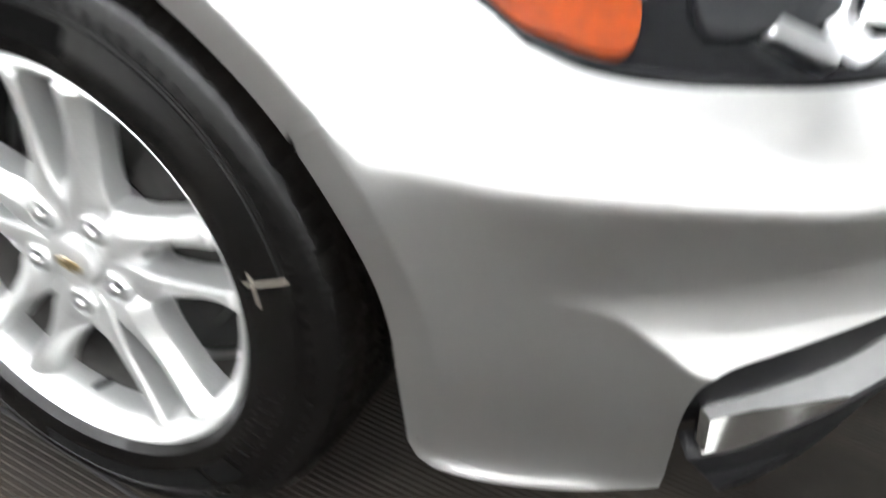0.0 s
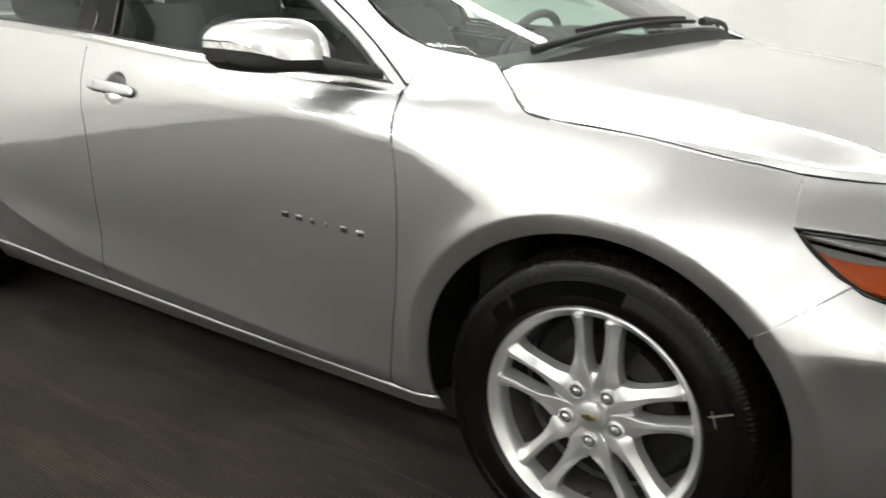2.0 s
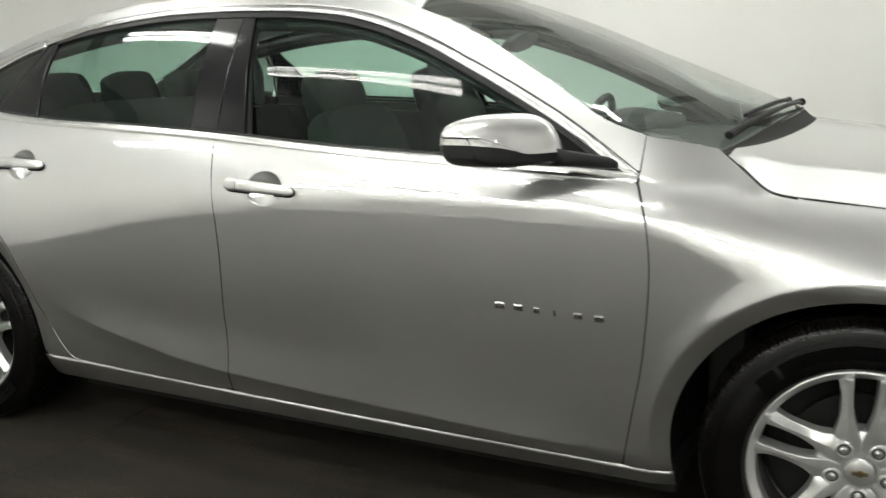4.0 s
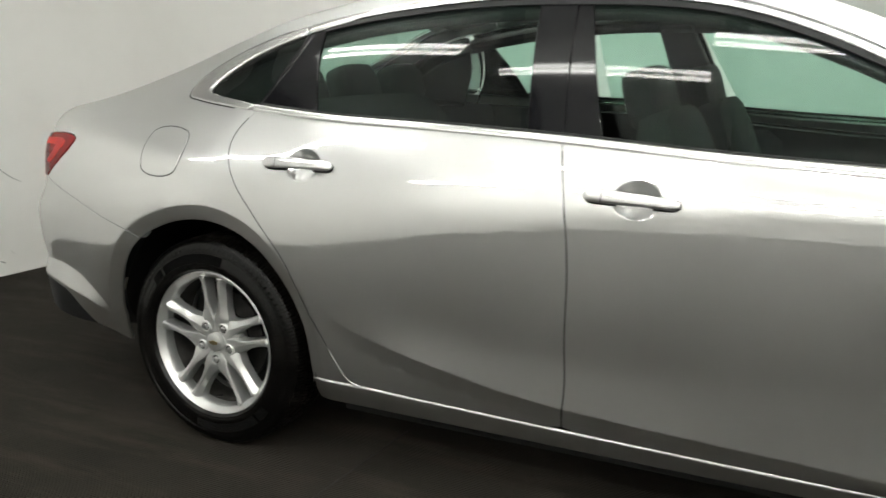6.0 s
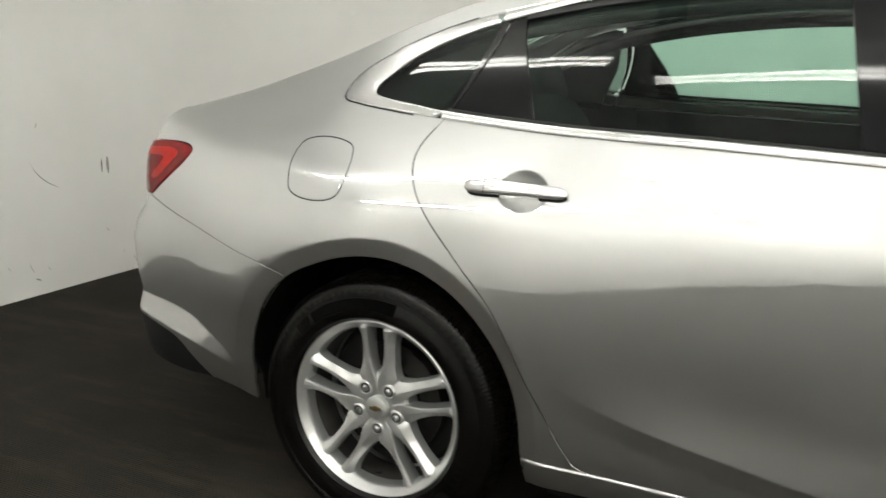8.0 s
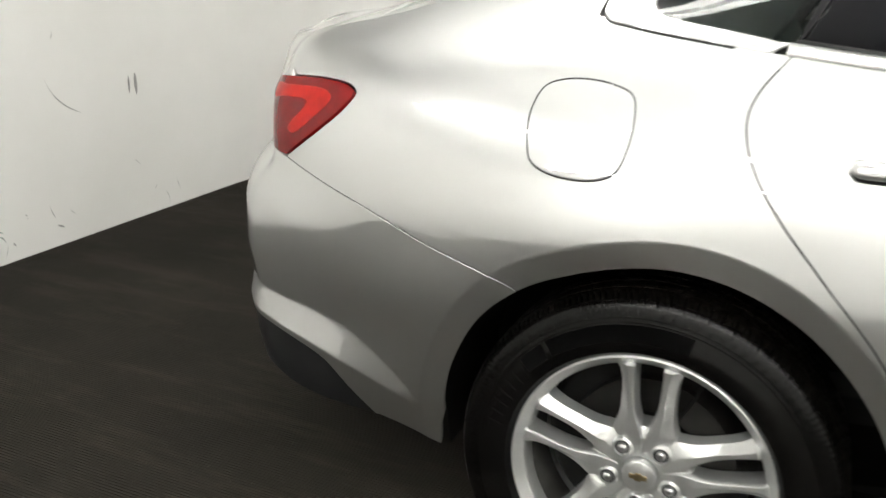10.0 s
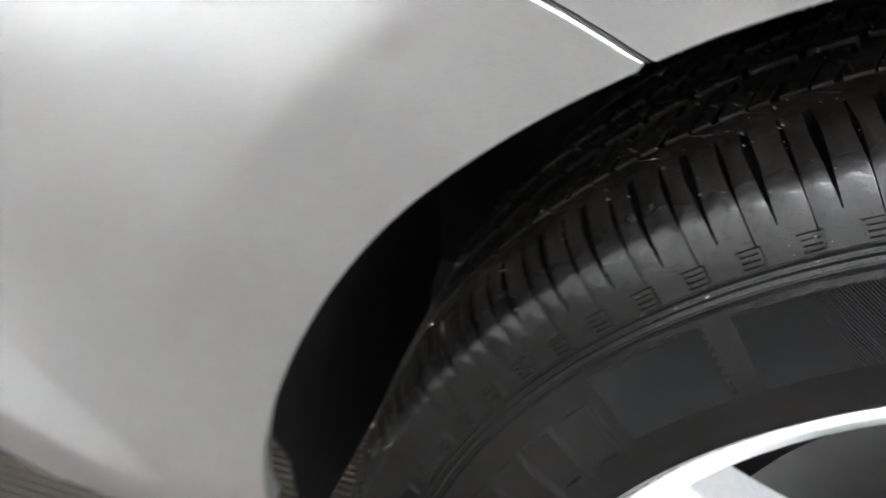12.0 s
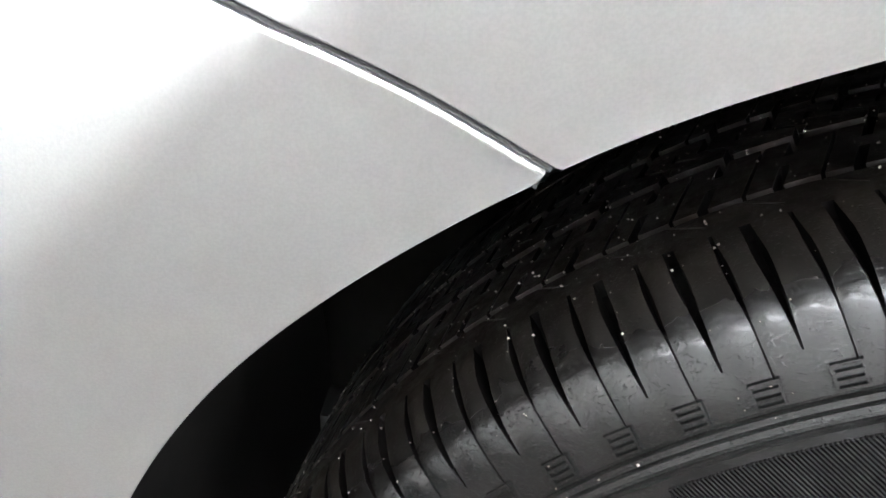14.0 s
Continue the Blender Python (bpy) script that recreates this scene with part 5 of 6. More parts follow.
def wheel_part():
    """rim as the wheel's own mesh, with tyre, nuts, cap and brake under it"""
    prof = [(.2085, -.048), (.2100, -.068), (.2120, -.0800), (.2150, -.0862), (.2265, -.0958), (.2278, -.0985), (.2300, -.1000), (.2325, -.0985), (.2335, -.0955), (.2320, -.092), (.226, -.088), (.222, -.06), (.219, .0), (.222, .09), (.2335, .095), (.2335, .098), (.215, .098), (.208, .05), (.206, -.02), (.2125, -.052)]
    V, F = revolve(prof, 96)
    bm = bmesh.new()
    vv = [bm.verts.new(tuple(v)) for v in V]
    for f in F:
        bm.faces.new([vv[i] for i in f])
    hub, hf = revolve([(.0001, -.070), (.031, -.070), (.034, -.0755), (.060, -.0765), (.080, -.074), (.089, -.068), (.092, -.058), (.092, -.03), (.0001, -.03)], 60)
    hv = [bm.verts.new(tuple(v)) for v in hub]
    for f in hf:
        bm.faces.new([hv[i] for i in f])
    w = part("wheel", bm, WHEEL, car, "silver five double-spoke alloy wheel", sharp=35)
    for k in range(5):
        phi = math.radians(90 + 72 * k)
        for lean in (-1, 1):
            part("spoke", spoke_bm(phi, lean), WHEEL, w, sharp=17)
        part("spoke_web", web_bm(phi), WHEEL, w)
    V, F, groove = tyre_mesh()
    ty = mesh_object("tyre", V, F, TYRE, w, label="black road tyre with cut shoulder slots")
    tidy(ty, 30)
    # cuts take the darkened rubber, their shade set by colour
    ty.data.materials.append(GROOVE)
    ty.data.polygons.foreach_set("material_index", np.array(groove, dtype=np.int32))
    # moulded ladder marks, sidewall panels, lettering shown as plain bars
    marks = []
    for k in range(96):
        a = k * 3.75 + .85
        for q in range(4):
            marks.append(arc_plate(.3030 + q * .0021, .3038 + q * .0021, a, a + 1.3, 0, .0013, 1))
        marks += [arc_plate(.3030, .3101, a - .10, a + .04, 0, .0015, 1), arc_plate(.3030, .3101, a + 1.26, a + 1.40, 0, .0015, 1)]
    tagged(part("ladder_mark", join_bms(marks), TYRE, w, smooth=False), kind="stuff")
    for a0, a1 in ((76, 128), (130.3, 140), (256, 308), (310.3, 320)):
        part("sidewall_panel", arc_plate(.262, .2908, a0, a1, 0, .0008, 24), TYRE_RIB, w, "finely hatched rubber panel on the sidewall")
    for base in (168, 348):
        for k in range(7):
            a = base - k * 4.4
            bar = [arc_plate(.2560, .2830, a, a + .8, 0, .0017, 1), arc_plate(.2790, .2830, a + .8, a + 3.0, 0, .0017, 2), arc_plate(.2560, .2600, a + .8, a + 3.0, 0, .0017, 2)]
            part("sidewall_bar", join_bms(bar), TYRE, w, smooth=False)
    cap, cf = revolve([(.0001, -.0895), (.024, -.0890), (.029, -.0865), (.0305, -.080), (.0305, -.066)], 40)
    c = mesh_object("centre_cap", cap, cf, WHEEL, w, label="silver centre cap with gold emblem")
    tidy(c)
    bm = join_bms([box_bm(-.016, .016, -.0915, -.088, -.0045, .0045, .001), box_bm(-.006, .006, -.0915, -.088, -.0075, .0075, .001)])
    part("emblem", bm, GOLD, w, "small gold emblem")
    for k in range(5):
        a = math.radians(54 + 72 * k)
        V, F = revolve([(.0001, -.0880), (.005, -.0877), (.0082, -.0850), (.0090, -.080), (.0092, -.060)], 10)
        mesh_object("lug_nut", V + (.0573 * math.cos(a), 0, .0573 * math.sin(a)), F, NUT, w, smooth=False, label="chrome lug nut")
        V, F = revolve([(.0135, -.0790), (.0143, -.0835), (.0158, -.0840), (.0175, -.0825), (.0195, -.0760)], 24)
        tidy(mesh_object("nut_seat", V + (.0573 * math.cos(a), 0, .0573 * math.sin(a)), F, WHEEL, w))
        V, F = revolve([(.0085, -.0795), (.0138, -.0795), (.0140, -.076)], 20)
        tidy(mesh_object("nut_pocket", V + (.0573 * math.cos(a), 0, .0573 * math.sin(a)), F, GREY_PLASTIC, w))
    # dark lining inside the silver rim, valve, brake disc and caliper
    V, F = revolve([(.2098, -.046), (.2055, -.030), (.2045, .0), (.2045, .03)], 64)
    tidy(mesh_object("barrel", V, F, BARREL, w, label="dark grey lining inside the rim"))
    part("valve", tube_bm([(0, -.062, -.186), (0, -.088, -.178)], [.0045, .003], 8), BLACK, w)
    V, F = revolve([(.06, -.012), (.06, -.030), (.085, -.030), (.088, -.008), (.150, -.006), (.151, .012), (.06, .012)], 64)
    d = mesh_object("brake_disc", V, F, STEEL, w, label="dark ventilated brake disc")
    tidy(d)
    V, F = revolve([(.0001, .02), (.19, .03), (.205, .05)], 48)
    tidy(mesh_object("backing_plate", V, F, DARK, w))
    bm = loft_bm([[(r * math.cos(a), y, r * math.sin(a)) for r, y in ((.105, -.038), (.16, -.036), (.172, -.01), (.172, .03), (.105, .03))] for a in np.radians(np.linspace(10, 62, 8))])
    part("caliper", bm, STEEL, w, "grey brake caliper")
    return w


def rib_material():
    m, nt, b = material("hatched_rubber")
    tc = nt.nodes.new("ShaderNodeTexCoord")
    mp = nt.nodes.new("ShaderNodeMapping")
    mp.inputs["Rotation"].default_value = (0, radians(58), 0)
    w = nt.nodes.new("ShaderNodeTexWave")
    w.bands_direction = "X"
    w.inputs["Scale"].default_value = 300
    nt.links.new(tc.outputs["Object"], mp.inputs["Vector"]); nt.links.new(mp.outputs["Vector"], w.inputs["Vector"])
    b.inputs["Base Color"].default_value, b.inputs["Roughness"].default_value = (.0022, .0021, .0020, 1), .42
    b.inputs["Specular IOR Level"].default_value = .11
    bump(nt, b, w.outputs["Fac"], 1.0, .0016)
    return m


TYRE_RIB = rib_material()
rear_right = wheel_part()
rear_right.matrix_basis = pose(0, HUB_Y, .335)
steer = copy_thing(rear_right, pose(2.829, HUB_Y, .335, 0, 0, 4.27))
copy_thing(rear_right, pose(0, -HUB_Y, .335, 0, 0, 180))
copy_thing(rear_right, pose(2.829, -HUB_Y, .335, 0, 0, 184.27))
# grit stuck to the rear tyre
rng = random.Random(5)
V, F = [], []
for k in range(1600):
    ang, y = math.radians(rng.uniform(70, 175)), rng.uniform(-.104, .06)
    r = float(np.interp(abs(y), [0, .053, .074, .087, .0948, .101, .104], [.3396, .3390, .3360, .3308, .3230, .3068, .2965])) + .0002
    c = Vector((r * math.cos(ang), y, r * math.sin(ang)))
    q = rng.choice((.00018, .00025, .0003, .0003, .0005))
    n = len(V)
    V += [tuple(c + Vector(d) * q * rng.uniform(.7, 1.3)) for d in ((1, 0, 0), (-1, 0, 0), (0, 1, 0), (0, -1, 0), (0, 0, 1), (0, 0, -1))]
    F += [(n + a, n + b, n + e) for a, b, e in ((0, 2, 4), (2, 1, 4), (1, 3, 4), (3, 0, 4), (2, 0, 5), (1, 2, 5), (3, 1, 5), (0, 3, 5))]
tagged(mesh_object("grit", V, F, GRIT, rear_right, smooth=False), kind="stuff")
# chalk stroke on the front tyre
part("chalk_stroke", join_bms([arc_plate(.258, .300, 17.9, 18.5, 0, .0012, 2), arc_plate(.2655, .2672, 13.0, 20.5, 0, .0012, 6)]), CHALK, steer, "pale chalk stroke on the tyre")

# ---- door handles, badge, mirrors ----
def on_side(u, z, h, sgn=-1):
    p = SIDE.point(np.array([u]), np.array([z]))[0] + SIDE.normal(np.array([u]), np.array([z]))[0] * h
    return Vector((p[0], p[1] * -sgn, p[2]))


def handle(u0, u1, z0, z1, parent, sgn):
    """pull handle: a straight bowed bar over its hollow, with a split at its rear end"""
    a, b = on_side(u0, z0, 0, sgn), on_side(u1, z1, 0, sgn)
    n = (on_side(u0, z0, 1, sgn) - a + on_side(u1, z1, 1, sgn) - b).normalized()
    d = (b - a).normalized()
    up = n.cross(d).normalized()
    up = up if up.z > 0 else -up
    length = (b - a).length

    def ring(t, grow=1.0, lift=0.0, flat=1.0):
        e = max(.16, (1 - abs(2 * t - 1) ** 16)) ** .5
        hh = (.0172 - .0035 * t) * e * grow
        rise = .0095 + .006 * math.sin(math.pi * t) ** .8 + lift
        return [tuple(a + d * (length * t) + up * (hh * np.sign(math.sin(q)) * abs(math.sin(q)) ** .62) + n * (rise + .0085 * flat * e * np.sign(math.cos(q)) * abs(math.cos(q)) ** .75)) for q in np.linspace(0, 2 * math.pi, 18, endpoint=False)]
    split = .205
    h = part("door_handle", loft_bm([ring(t) for t in np.concatenate([[split + .006], np.linspace(split + .02, 1, 26)])]), PAINT, parent, "silver pull handle")
    part("handle_end", loft_bm([ring(t) for t in np.concatenate([np.linspace(0, split - .02, 12), [split - .006]])]), PAINT, h)
    part("handle_seam", loft_bm([ring(t, .93, 0, .9) for t in (split - .01, split + .01)]), DARK, h)
    # dark gaskets under both ends
    for t0, t1 in ((.0, .34), (.74, 1.0)):
        part("handle_gasket", loft_bm([[tuple(Vector(p) - n * (.0095 + .006 * math.sin(math.pi * t) ** .8) - up * .0015) for p in ring(t, 1.10, .0, 1.35)] for t in np.linspace(t0, t1, 10)]), BLACK, h)
    c = a + d * (length * (split + .09)) + n * (.0095 + .006 * math.sin(math.pi * (split + .09)) ** .8 + .0078) + up * .003
    part("lock_button", loft_bm([[tuple(c + d * (.009 * g * math.cos(q)) + up * (.005 * g * math.sin(q)) + n * hgt) for q in np.linspace(0, 2 * math.pi, 16, endpoint=False)] for hgt, g in ((-.003, 1), (.0012, 1), (.0018, .8))]), PAINT, h)


for sgn in (-1, 1):
    doors = [o for o in car.children if o.name.startswith(("front_door", "rear_door"))]
    fdo = [o for o in doors if o.name.startswith("front")][0 if sgn < 0 else 1]
    rdo = [o for o in doors if o.name.startswith("rear")][0 if sgn < 0 else 1]
    handle(1.226, 1.455, .899, .888, fdo, sgn)
    handle(.251, .489, .922, .919, rdo, sgn)
    # six bright bars where the name stands
    for k in range(6):
        u = 2.018 + k * .0490
        z = .642 - k * .0016
        w = (.026, .024, .016, .007, .022, .024)[k]
        bar_ring = lambda h, g: [tuple(on_side(u + w / 2 + a * (w / 2 - .0022 + g), z + b * (.0056 + g), h, sgn)) for a, b in ((-1, -1), (1, -1), (1, 1), (-1, 1))]
        part("badge_bar", loft_bm([bar_ring(-.001, .0022), bar_ring(.0010, .0022), bar_ring(.0026, .0008), bar_ring(.0029, -.0008)]), BADGE, fdo, "small bright metal badge bar", smooth=False)

    # mirror: shell swept outwards from the door
    def mirror_ring(t, grow=1.0, z_lo=-9, z_hi=9, out=0.0):
        y = -.890 - .190 * t - out
        cx = float(pch([0, .3, .7, 1], [2.140, 2.095, 2.035, 1.995], t))
        dx = float(pch([0, .25, .6, .9, 1], [.030, .058, .064, .058, .042], t))
        cz = float(pch([0, .3, .7, 1], [1.022, 1.040, 1.0385, 1.036], t))
        hz = float(pch([0, .2, .6, .92, 1], [.032, .056, .057, .046, .034], t))
        q = []
        for a in np.linspace(0, 2 * math.pi, 28, endpoint=False):
            ca, sa = math.cos(a), math.sin(a)
            x = cx + dx * grow * np.sign(ca) * abs(ca) ** .6 + (.02 * (sa) if ca > 0 else 0) * -1
            z = cz + hz * grow * np.sign(sa) * abs(sa) ** .62
            q.append((x, y * -sgn, min(max(z, z_lo), z_hi)))
        return q
    ts = np.linspace(0, 1, 14)
    mir = part("side_mirror", loft_bm([mirror_ring(t, 1.0) for t in ts] + [mirror_ring(1, .8, out=.008)]), BLACK, car, "door mirror with silver cap over a black base")
    part("mirror_cap", loft_bm([mirror_ring(t, 1.05, z_lo=float(pch([0, .55, .8, 1], [1.012, 1.013, 1.034, 1.054], t))) for t in np.linspace(.10, 1.0, 14)] + [mirror_ring(1, .93, z_lo=1.0545, out=.006), mirror_ring(1, .7, z_lo=1.055, out=.010)]), PAINT, mir, "silver mirror cap")
    foot = [[(2.15 + .09 * t + a * (.035 + .02 * t), -sgn * (-.93 + .06 * t), 1.0 - .022 * t + b * .020) for a, b in ((-1, -.6 + .4 * t), (-.8, -1 + .7 * t), (.8, -1 + .7 * t), (1, -.6 + .4 * t), (1, .5), (.6, 1), (-.6, 1), (-1, .5))] for t in np.linspace(0, 1, 5)]
    part("mirror_foot", loft_bm(foot), BLACK, mir, sharp=60)
    bm = loft_bm([mirror_ring(t, 1.045, z_lo=float(pch([.7, .8, 1], [1.022, 1.028, 1.036], t)), z_hi=float(pch([.7, .8, 1], [1.030, 1.040, 1.052], t))) for t in np.linspace(.70, 1.0, 10)] + [mirror_ring(1, .92, z_lo=1.037, z_hi=1.0515, out=.006), mirror_ring(1, .7, z_lo=1.038, z_hi=1.051, out=.009)])
    part("mirror_lamp", bm, CLEAR, mir, "clear mirror indicator lamp")

    # ---- head lamp ----
    lamp_poly = np.vstack([cat(HEADUP), cat(HEADLOW[::-1])])
    bowl = panel("head_lamp", SIDE, lamp_poly, BLACK_GLOSS, car, sgn, step=.014, gap=.001, lift=-.038, deep=.0, label="head lamp with black housing, amber reflector and clear lens")
    panel("lamp_rim", SIDE, lamp_poly, BLACK, bowl, sgn, step=.02, gap=.0015, lift=-.062, deep=.004)
    loop = dense(inset(dense(lamp_poly, .02), .004), .015)
    loop = loop[(loop[:, 0] > 3.204) & (loop[:, 0] < 3.852)]
    strip("lamp_bezel", SIDE, loop, .0045, .0005, BLACK_GLOSS, bowl, sgn, closed=True, base=-.05)
    panel("amber_reflector", SIDE, catmull([(3.255, .741), (3.299, .708), (3.348, .690), (3.402, .687), (3.406, .717), (3.375, .729), (3.31, .733)], 5, True), AMBER, bowl, sgn, step=.012, gap=0, lift=-.022, deep=.02, label="orange side reflector")
    panel("lamp_strip", SIDE, np.vstack([catmull([(3.206, .7735), (3.286, .7650), (3.370, .7550), (3.437, .7370)], 5), catmull([(3.425, .7320), (3.365, .7440), (3.288, .7560), (3.214, .7690)], 5)]), LAMP_STRIP, bowl, sgn, step=.012, gap=0, lift=-.010, deep=.012, label="bright upper lamp strip")
    panel("lamp_housing", SIDE, np.vstack([catmull([(3.214, .7660), (3.288, .7530), (3.365, .7410), (3.430, .7290)], 5), catmull([(3.412, .7230), (3.375, .7320), (3.312, .7360), (3.258, .7450)], 5)]), GREY_PLASTIC, bowl, sgn, step=.012, gap=0, lift=-.030, deep=.01, label="grey metallic lamp housing")
    panel("lamp_reflector", SIDE, catmull([(3.605, .742), (3.665, .744), (3.745, .738), (3.735, .712), (3.690, .694), (3.628, .686), (3.603, .712)], 5, True), NUT, bowl, sgn, step=.012, gap=0, lift=-.036, deep=.01, label="bright lamp reflector")
    panel("lamp_shroud", SIDE, catmull([(3.458, .741), (3.54, .742), (3.605, .735), (3.622, .722), (3.585, .706), (3.52, .703), (3.462, .705)], 5, True), BLACK, bowl, sgn, step=.012, gap=0, lift=-.024, deep=.014, label="matt black inner shroud")
    panel("lamp_tail", SIDE, np.vstack([catmull([(3.240, .7465), (3.275, .716), (3.318, .694), (3.350, .689)], 5), catmull([(3.350, .694), (3.320, .700), (3.280, .723), (3.248, .7475)], 5)]), AMBER, bowl, sgn, step=.012, gap=0, lift=-.016, deep=.006, label="thin orange reflector edge")
    # solid grey strip in place of the sheen along the lamp's upper edge
    panel("lamp_sheen", SIDE, np.vstack([catmull([(3.440, .7480), (3.54, .7490), (3.62, .7485), (3.72, .7440)], 5), catmull([(3.72, .7400), (3.62, .7445), (3.54, .7450), (3.445, .7440)], 5)]), LAMP_STRIP, bowl, sgn, step=.012, gap=0, lift=-.010, deep=.006)
    V, F = revolve([(.0001, -.030), (.018, -.026), (.030, -.014), (.034, 0), (.040, .004), (.042, .02)], 28)
    for uu, zz, sc in ((3.675, .713, .62), (3.775, .716, .55)):
        c0, nn = on_side(uu, zz, -.035, sgn), SIDE.normal(np.array([uu]), np.array([zz]))[0] * (1, -sgn, 1)
        q = Vector((0, -1, 0)).rotation_difference(Vector(nn))
        VV = np.array([tuple(c0 + q @ (Vector(v) * sc)) for v in V])
        tidy(mesh_object("projector_bowl", VV, F, CHROME, bowl, label="bright projector bowl"))
    panel("lamp_module", SIDE, [(3.520, .7010), (3.533, .7095), (3.600, .6925), (3.590, .6815)], NUT, bowl, sgn, step=.01, gap=0, lift=-.016, deep=.02, label="small bright lamp module")
    panel("lamp_lens", SIDE, lamp_poly, LENS, bowl, sgn, step=.02, gap=.002, lift=-.001, deep=.003, label="clear plastic lens").visible_shadow = False

# ---- cowl, wipers ----

def wiper(y0, y1, x0, x1):
    pts = []
    for t in np.linspace(0, 1, 16):
        y, x = y0 + (y1 - y0) * t, x0 + (x1 - x0) * t + .02 * math.sin(math.pi * t)
        pts.append((x, y, float(green_point(x, y)[2]) + .013))
    w = part("wiper", tube_bm(pts, np.interp(np.linspace(0, 1, 16), [0, .2, 1], [.011, .009, .005]), 8), BLACK, car, "black wiper arm and blade")
    pts2 = [(x - .03, y, z + .008) for x, y, z in pts[4:]]
    part("wiper_blade", tube_bm(pts2, .006, 6), BLACK, w)


wiper(-.58, .05, 2.490, 2.602)
wiper(.10, .62, 2.602, 2.475)

# ---- cabin ----
def seat_bm(w, d, h, x, y, z, tilt, puff=.03):
    """a padded block with rounded edges and a bowed face"""
    bm = bmesh.new()
    bmesh.ops.create_cube(bm, size=1)
    bmesh.ops.subdivide_edges(bm, edges=bm.edges[:], cuts=5, use_grid_fill=True)
    for v in bm.verts:
        a, b, c = v.co * 2
        r = max(abs(a), abs(b), abs(c))
        l = (abs(a) ** 6 + abs(b) ** 6 + abs(c) ** 6) ** (1 / 6)
        k = r / l
        v.co = Vector((a * k * d / 2 + puff * (1 - b * b) * .3 * (1 if a > 0 else 0), b * k * w / 2 * (1 - .12 * max(0, c)), c * k * h / 2))
    bmesh.ops.transform(bm, matrix=Matrix.Translation((x, y, z)) @ Matrix.Rotation(radians(tilt), 4, "Y"), verts=bm.verts)
    return bm


def car_seat(x, y, name="front_seat"):
    s = part(name, seat_bm(.50, .13, .62, x - .12, y, .78, -20), CLOTH, car, "dark grey cloth seat with headrest")
    part("seat_cushion", seat_bm(.52, .52, .16, x + .18, y, .46, -6), CLOTH, s)
    part("headrest", seat_bm(.27, .10, .17, x - .27, y, 1.105, -16), CLOTH, s)
    for q in (-.06, .06):
        part("headrest_post", tube_bm([(x - .235, y + q, 1.02), (x - .262, y + q, 1.06)], .006, 6), NUT, s)
    return s


for y in (-.37, .37):
    car_seat(1.50, y)
rs_ = part("rear_seat", seat_bm(1.26, .16, .62, .12, 0, .78, -24), CLOTH, car, "dark grey cloth rear bench with headrests")
part("seat_cushion", seat_bm(1.26, .52, .17, .42, 0, .46, -5), CLOTH, rs_)
for y in (-.36, 0, .36):
    part("headrest", seat_bm(.26, .10, .15, -.02, y, 1.115, -18), CLOTH, rs_)
part("parcel_shelf", box_bm(-.55, -.02, -.60, .60, 1.015, 1.035, .01), DASH, car)
rows_ = []
for y in np.linspace(-.70, .70, 21):
    b = .03 * math.cos(y * 2)
    rows_.append([(2.02, y, .60), (1.98, y, .80), (2.02, y, .90 + b), (2.14, y, .95 + b), (2.42, y, .945 + b), (2.55, y, .93), (2.55, y, .60)])
dash = part("dashboard", loft_bm(rows_), DASH, car, "charcoal dashboard with instrument hood")
part("instrument_hood", seat_bm(.36, .22, .08, 2.07, .37, .985, 8), DASH, dash)
wheel_ring = [(1.86 + .06 * math.sin(a) * 1, .37 + .185 * math.cos(a), .90 + .175 * math.sin(a)) for a in np.linspace(0, 2 * math.pi, 33)]
sw = part("steering_wheel", tube_bm(wheel_ring, .015, 8, caps=False), DASH, car, "black steering wheel")
part("wheel_hub_pad", seat_bm(.16, .05, .12, 1.88, .37, .89, 20), DASH, sw)
part("steering_column", tube_bm([(1.88, .37, .89), (2.08, .37, .82)], .035, 10), DASH, sw)
ip = [(1.74 + .03 * math.sin(a), .0 + .11 * math.cos(a), 1.27 + .032 * math.sin(a)) for a in np.linspace(0, 2 * math.pi, 24, endpoint=False)]
part("interior_mirror", loft_bm([ip, [(x - .03, y * .95, z) for x, y, z in ip]]), DASH, car, "black interior mirror")
part("cabin_floor", box_bm(-.9, 2.9, -.55, .55, .21, .30, .03), DARK, car)
part("cabin_floor_pan", box_bm(.45, 2.40, -.84, .84, .24, .32, .02), DARK, car)
# added box that keeps low lamp light off the floor below
part("underbody_light_block", box_bm(.42, 2.43, -.765, .765, .150, .235, .012), DARK, car, "added black slab under the car, blocking low lamp light")
part("firewall", box_bm(2.50, 2.58, -.80, .80, .3, .92, .02), DARK, car)
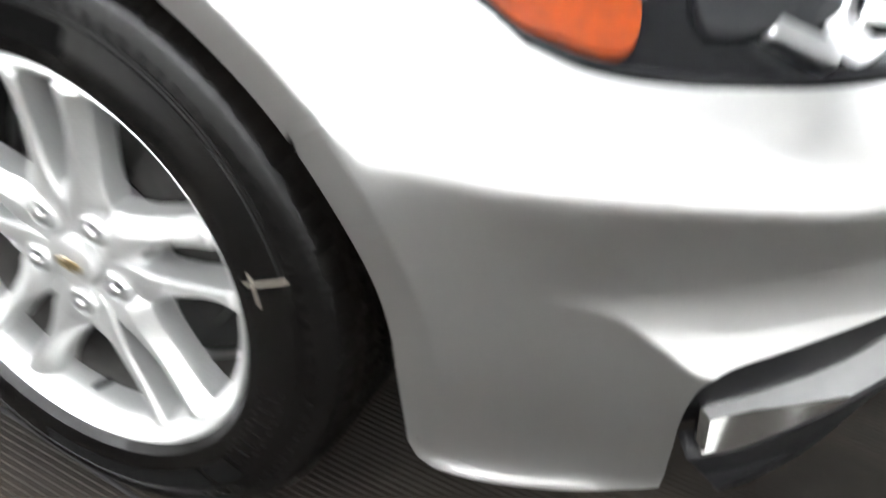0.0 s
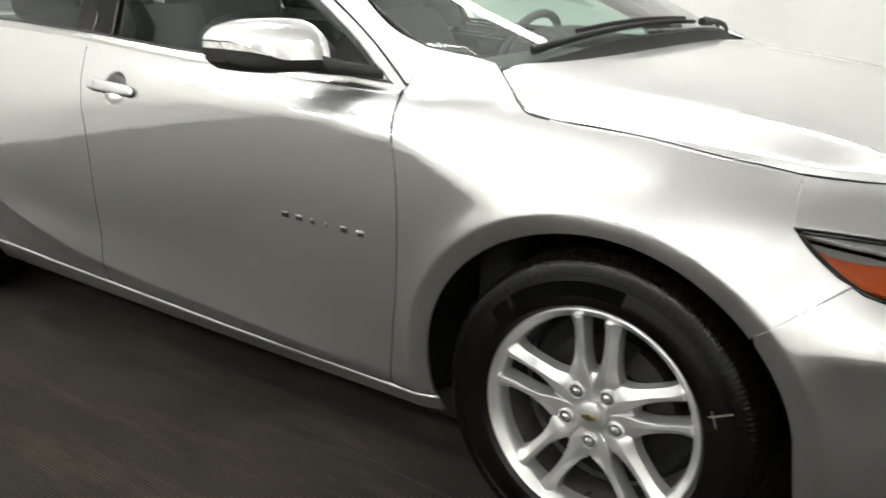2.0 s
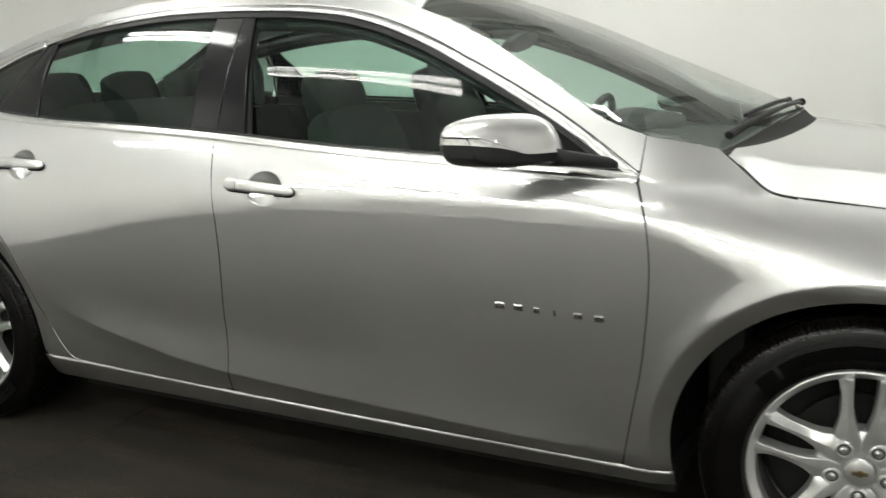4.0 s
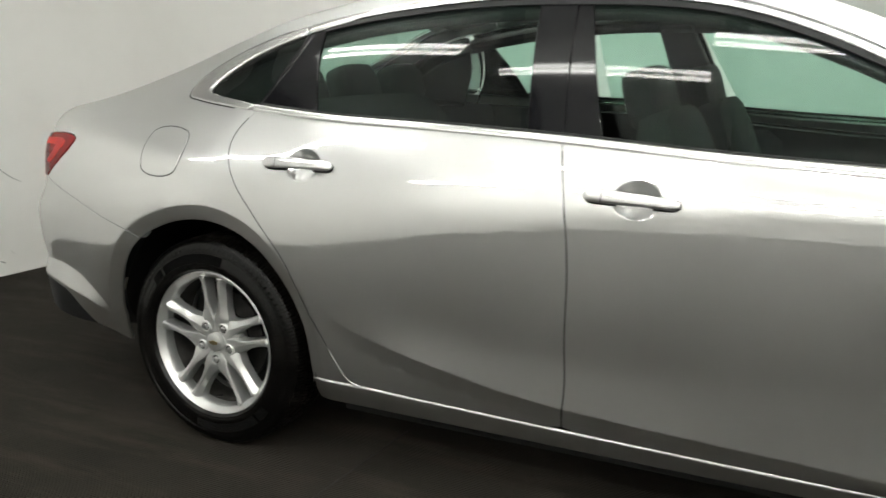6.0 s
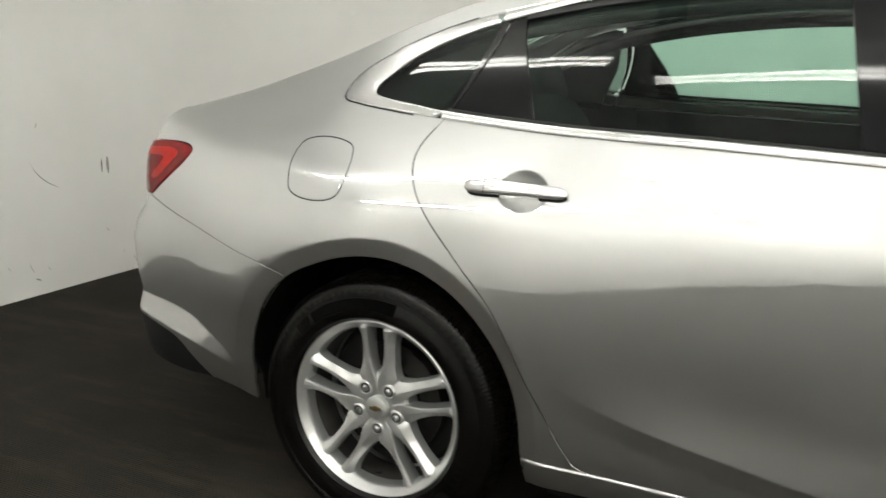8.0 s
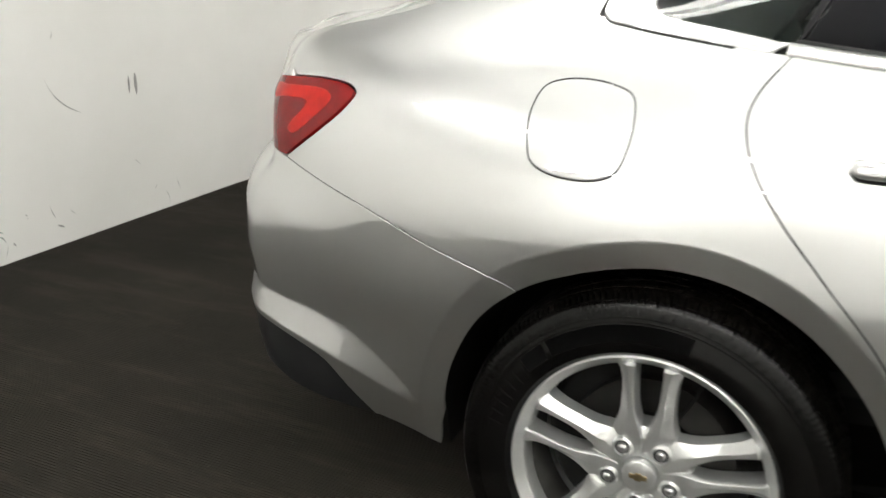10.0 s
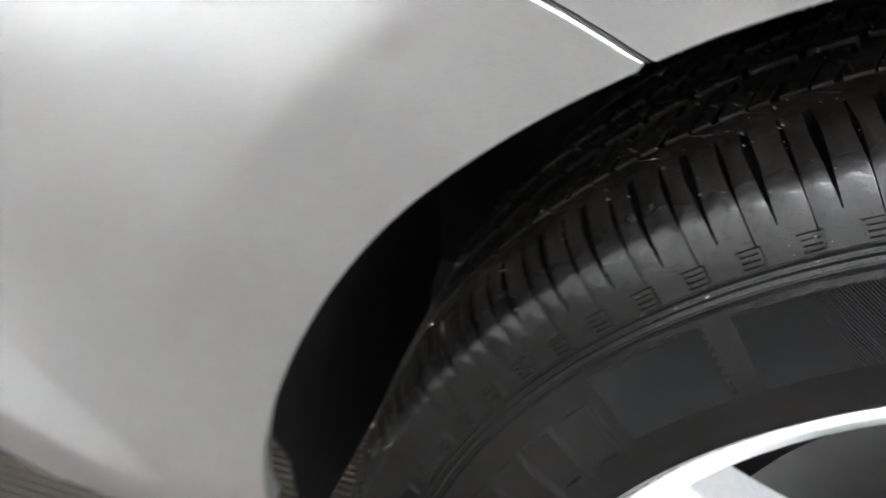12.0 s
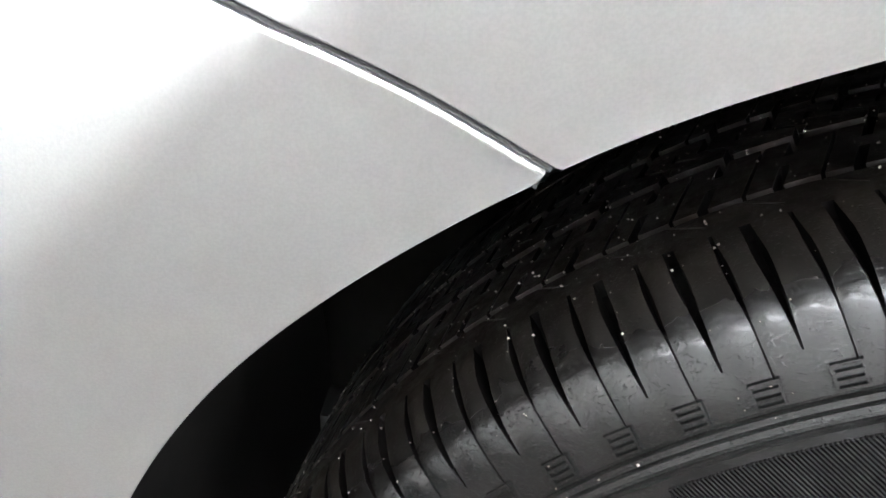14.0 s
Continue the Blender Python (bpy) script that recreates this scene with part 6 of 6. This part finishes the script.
# headliner just below the roof
xs = np.linspace(1.60, .16, 24)
lin = [[(x, t * (float(edge_y(x)) - .03), float(green_point(x, t * (float(edge_y(x)) - .03))[2]) - .035) for x in xs] for t in np.linspace(-1, 1, 15)]
bm = bmesh.new()
vv = [[bm.verts.new(q) for q in r] for r in lin]
for a, b in zip(vv, vv[1:]):
    for k in range(len(a) - 1):
        bm.faces.new((a[k], a[k + 1], b[k + 1], b[k]))
ext = bmesh.ops.extrude_face_region(bm, geom=bm.faces[:])
for v in ext["geom"]:
    if isinstance(v, bmesh.types.BMVert):
        v.co.z += .012
part("headliner", bm, LINER, car)
for sgn in (-1, 1):
    # inside faces of doors and pillars
    poly = np.vstack([[(.58, .40), (.48, .52), (.38, .68), (.27, .82), (.22, .93), (.22, 1.045)], seg(below(BELT, .012), .23, 2.29), [(2.30, .92), (2.30, .40)]])
    panel("door_card", SIDE, poly, DASH, car, sgn, step=.06, gap=0, lift=-.06, deep=.01)
    panel("pillar_trim", SIDE, np.array([(1.05, 1.02), (1.24, 1.02), (1.12, 1.375), (.995, 1.375)]), DASH, car, sgn, step=.05, gap=0, lift=-.03, deep=.02)
    panel("rear_pillar_trim", SIDE, np.array([(-.20, 1.04), (.075, 1.04), (.165, 1.20), (.21, 1.33), (.05, 1.30), (-.16, 1.19)]), DASH, car, sgn, step=.05, gap=0, lift=-.035, deep=.02, label="charcoal trim inside the rear pillar")
    low_, high_ = seg(RAIL, 1.46, 2.31), catmull([tuple(q) for q in EDGE[11:19]], 8)
    high_ = high_[(high_[:, 0] > 1.46) & (high_[:, 0] < 2.32)]
    panel("front_pillar_trim", SIDE, np.vstack([low_ + (0, .002), (high_ - (0, .003))[::-1]]), PILLAR_GREY, car, sgn, step=.03, gap=0, lift=-.015, deep=.006, label="pale grey inner trim of the front pillar")
    fr = np.vstack([catmull(RAIL, 6)[14:], (catmull(RAIL, 6)[14:] - (0, .035))[::-1]])
    panel("rail_trim", SIDE, fr, DASH, car, sgn, step=.04, gap=0, lift=-.022, deep=.03)

# ---- marks on the wall behind the car ----
def wall_at(y, z):
    """a point on the wall panel behind the car"""
    return Vector((-2.638, y, z))


def scuff(pts, w):
    bm = bmesh.new()
    prev = None
    for k, (y, z) in enumerate(pts):
        ww = w * math.sin(math.pi * (k + .5) / len(pts))
        cur = (bm.verts.new(wall_at(y, z - ww)), bm.verts.new(wall_at(y, z + ww)))
        if prev:
            bm.faces.new((prev[0], cur[0], cur[1], prev[1]))
        prev = cur
    tagged(part("wall_scuff", bm, SCUFF, None), "thin grey scuff on the white wall", "scuff", "scuffs on the wall", "structure")


scuff(catmull([(.33, .675), (.37, .61), (.43, .56), (.50, .525)], 6), .0035)
scuff([(.779, .610), (.783, .608), (.787, .607), (.791, .606)], .040)
scuff([(.817, .615), (.822, .612), (.827, .607), (.832, .602), (.836, .598)], .048)

# small smudges low on the same wall
rng = random.Random(11)
for k in range(16):
    y0, z0, dy = rng.uniform(-.2, 1.1), rng.choice((rng.uniform(.03, .16), rng.uniform(.2, .9))), rng.uniform(-.03, .03)
    scuff([(y0 + dy * q + .004 * math.sin(5 * q + k), z0 + .05 * (q - .5) * (k % 3 - .6)) for q in np.linspace(0, 1, 6)], rng.uniform(.0015, .0045))
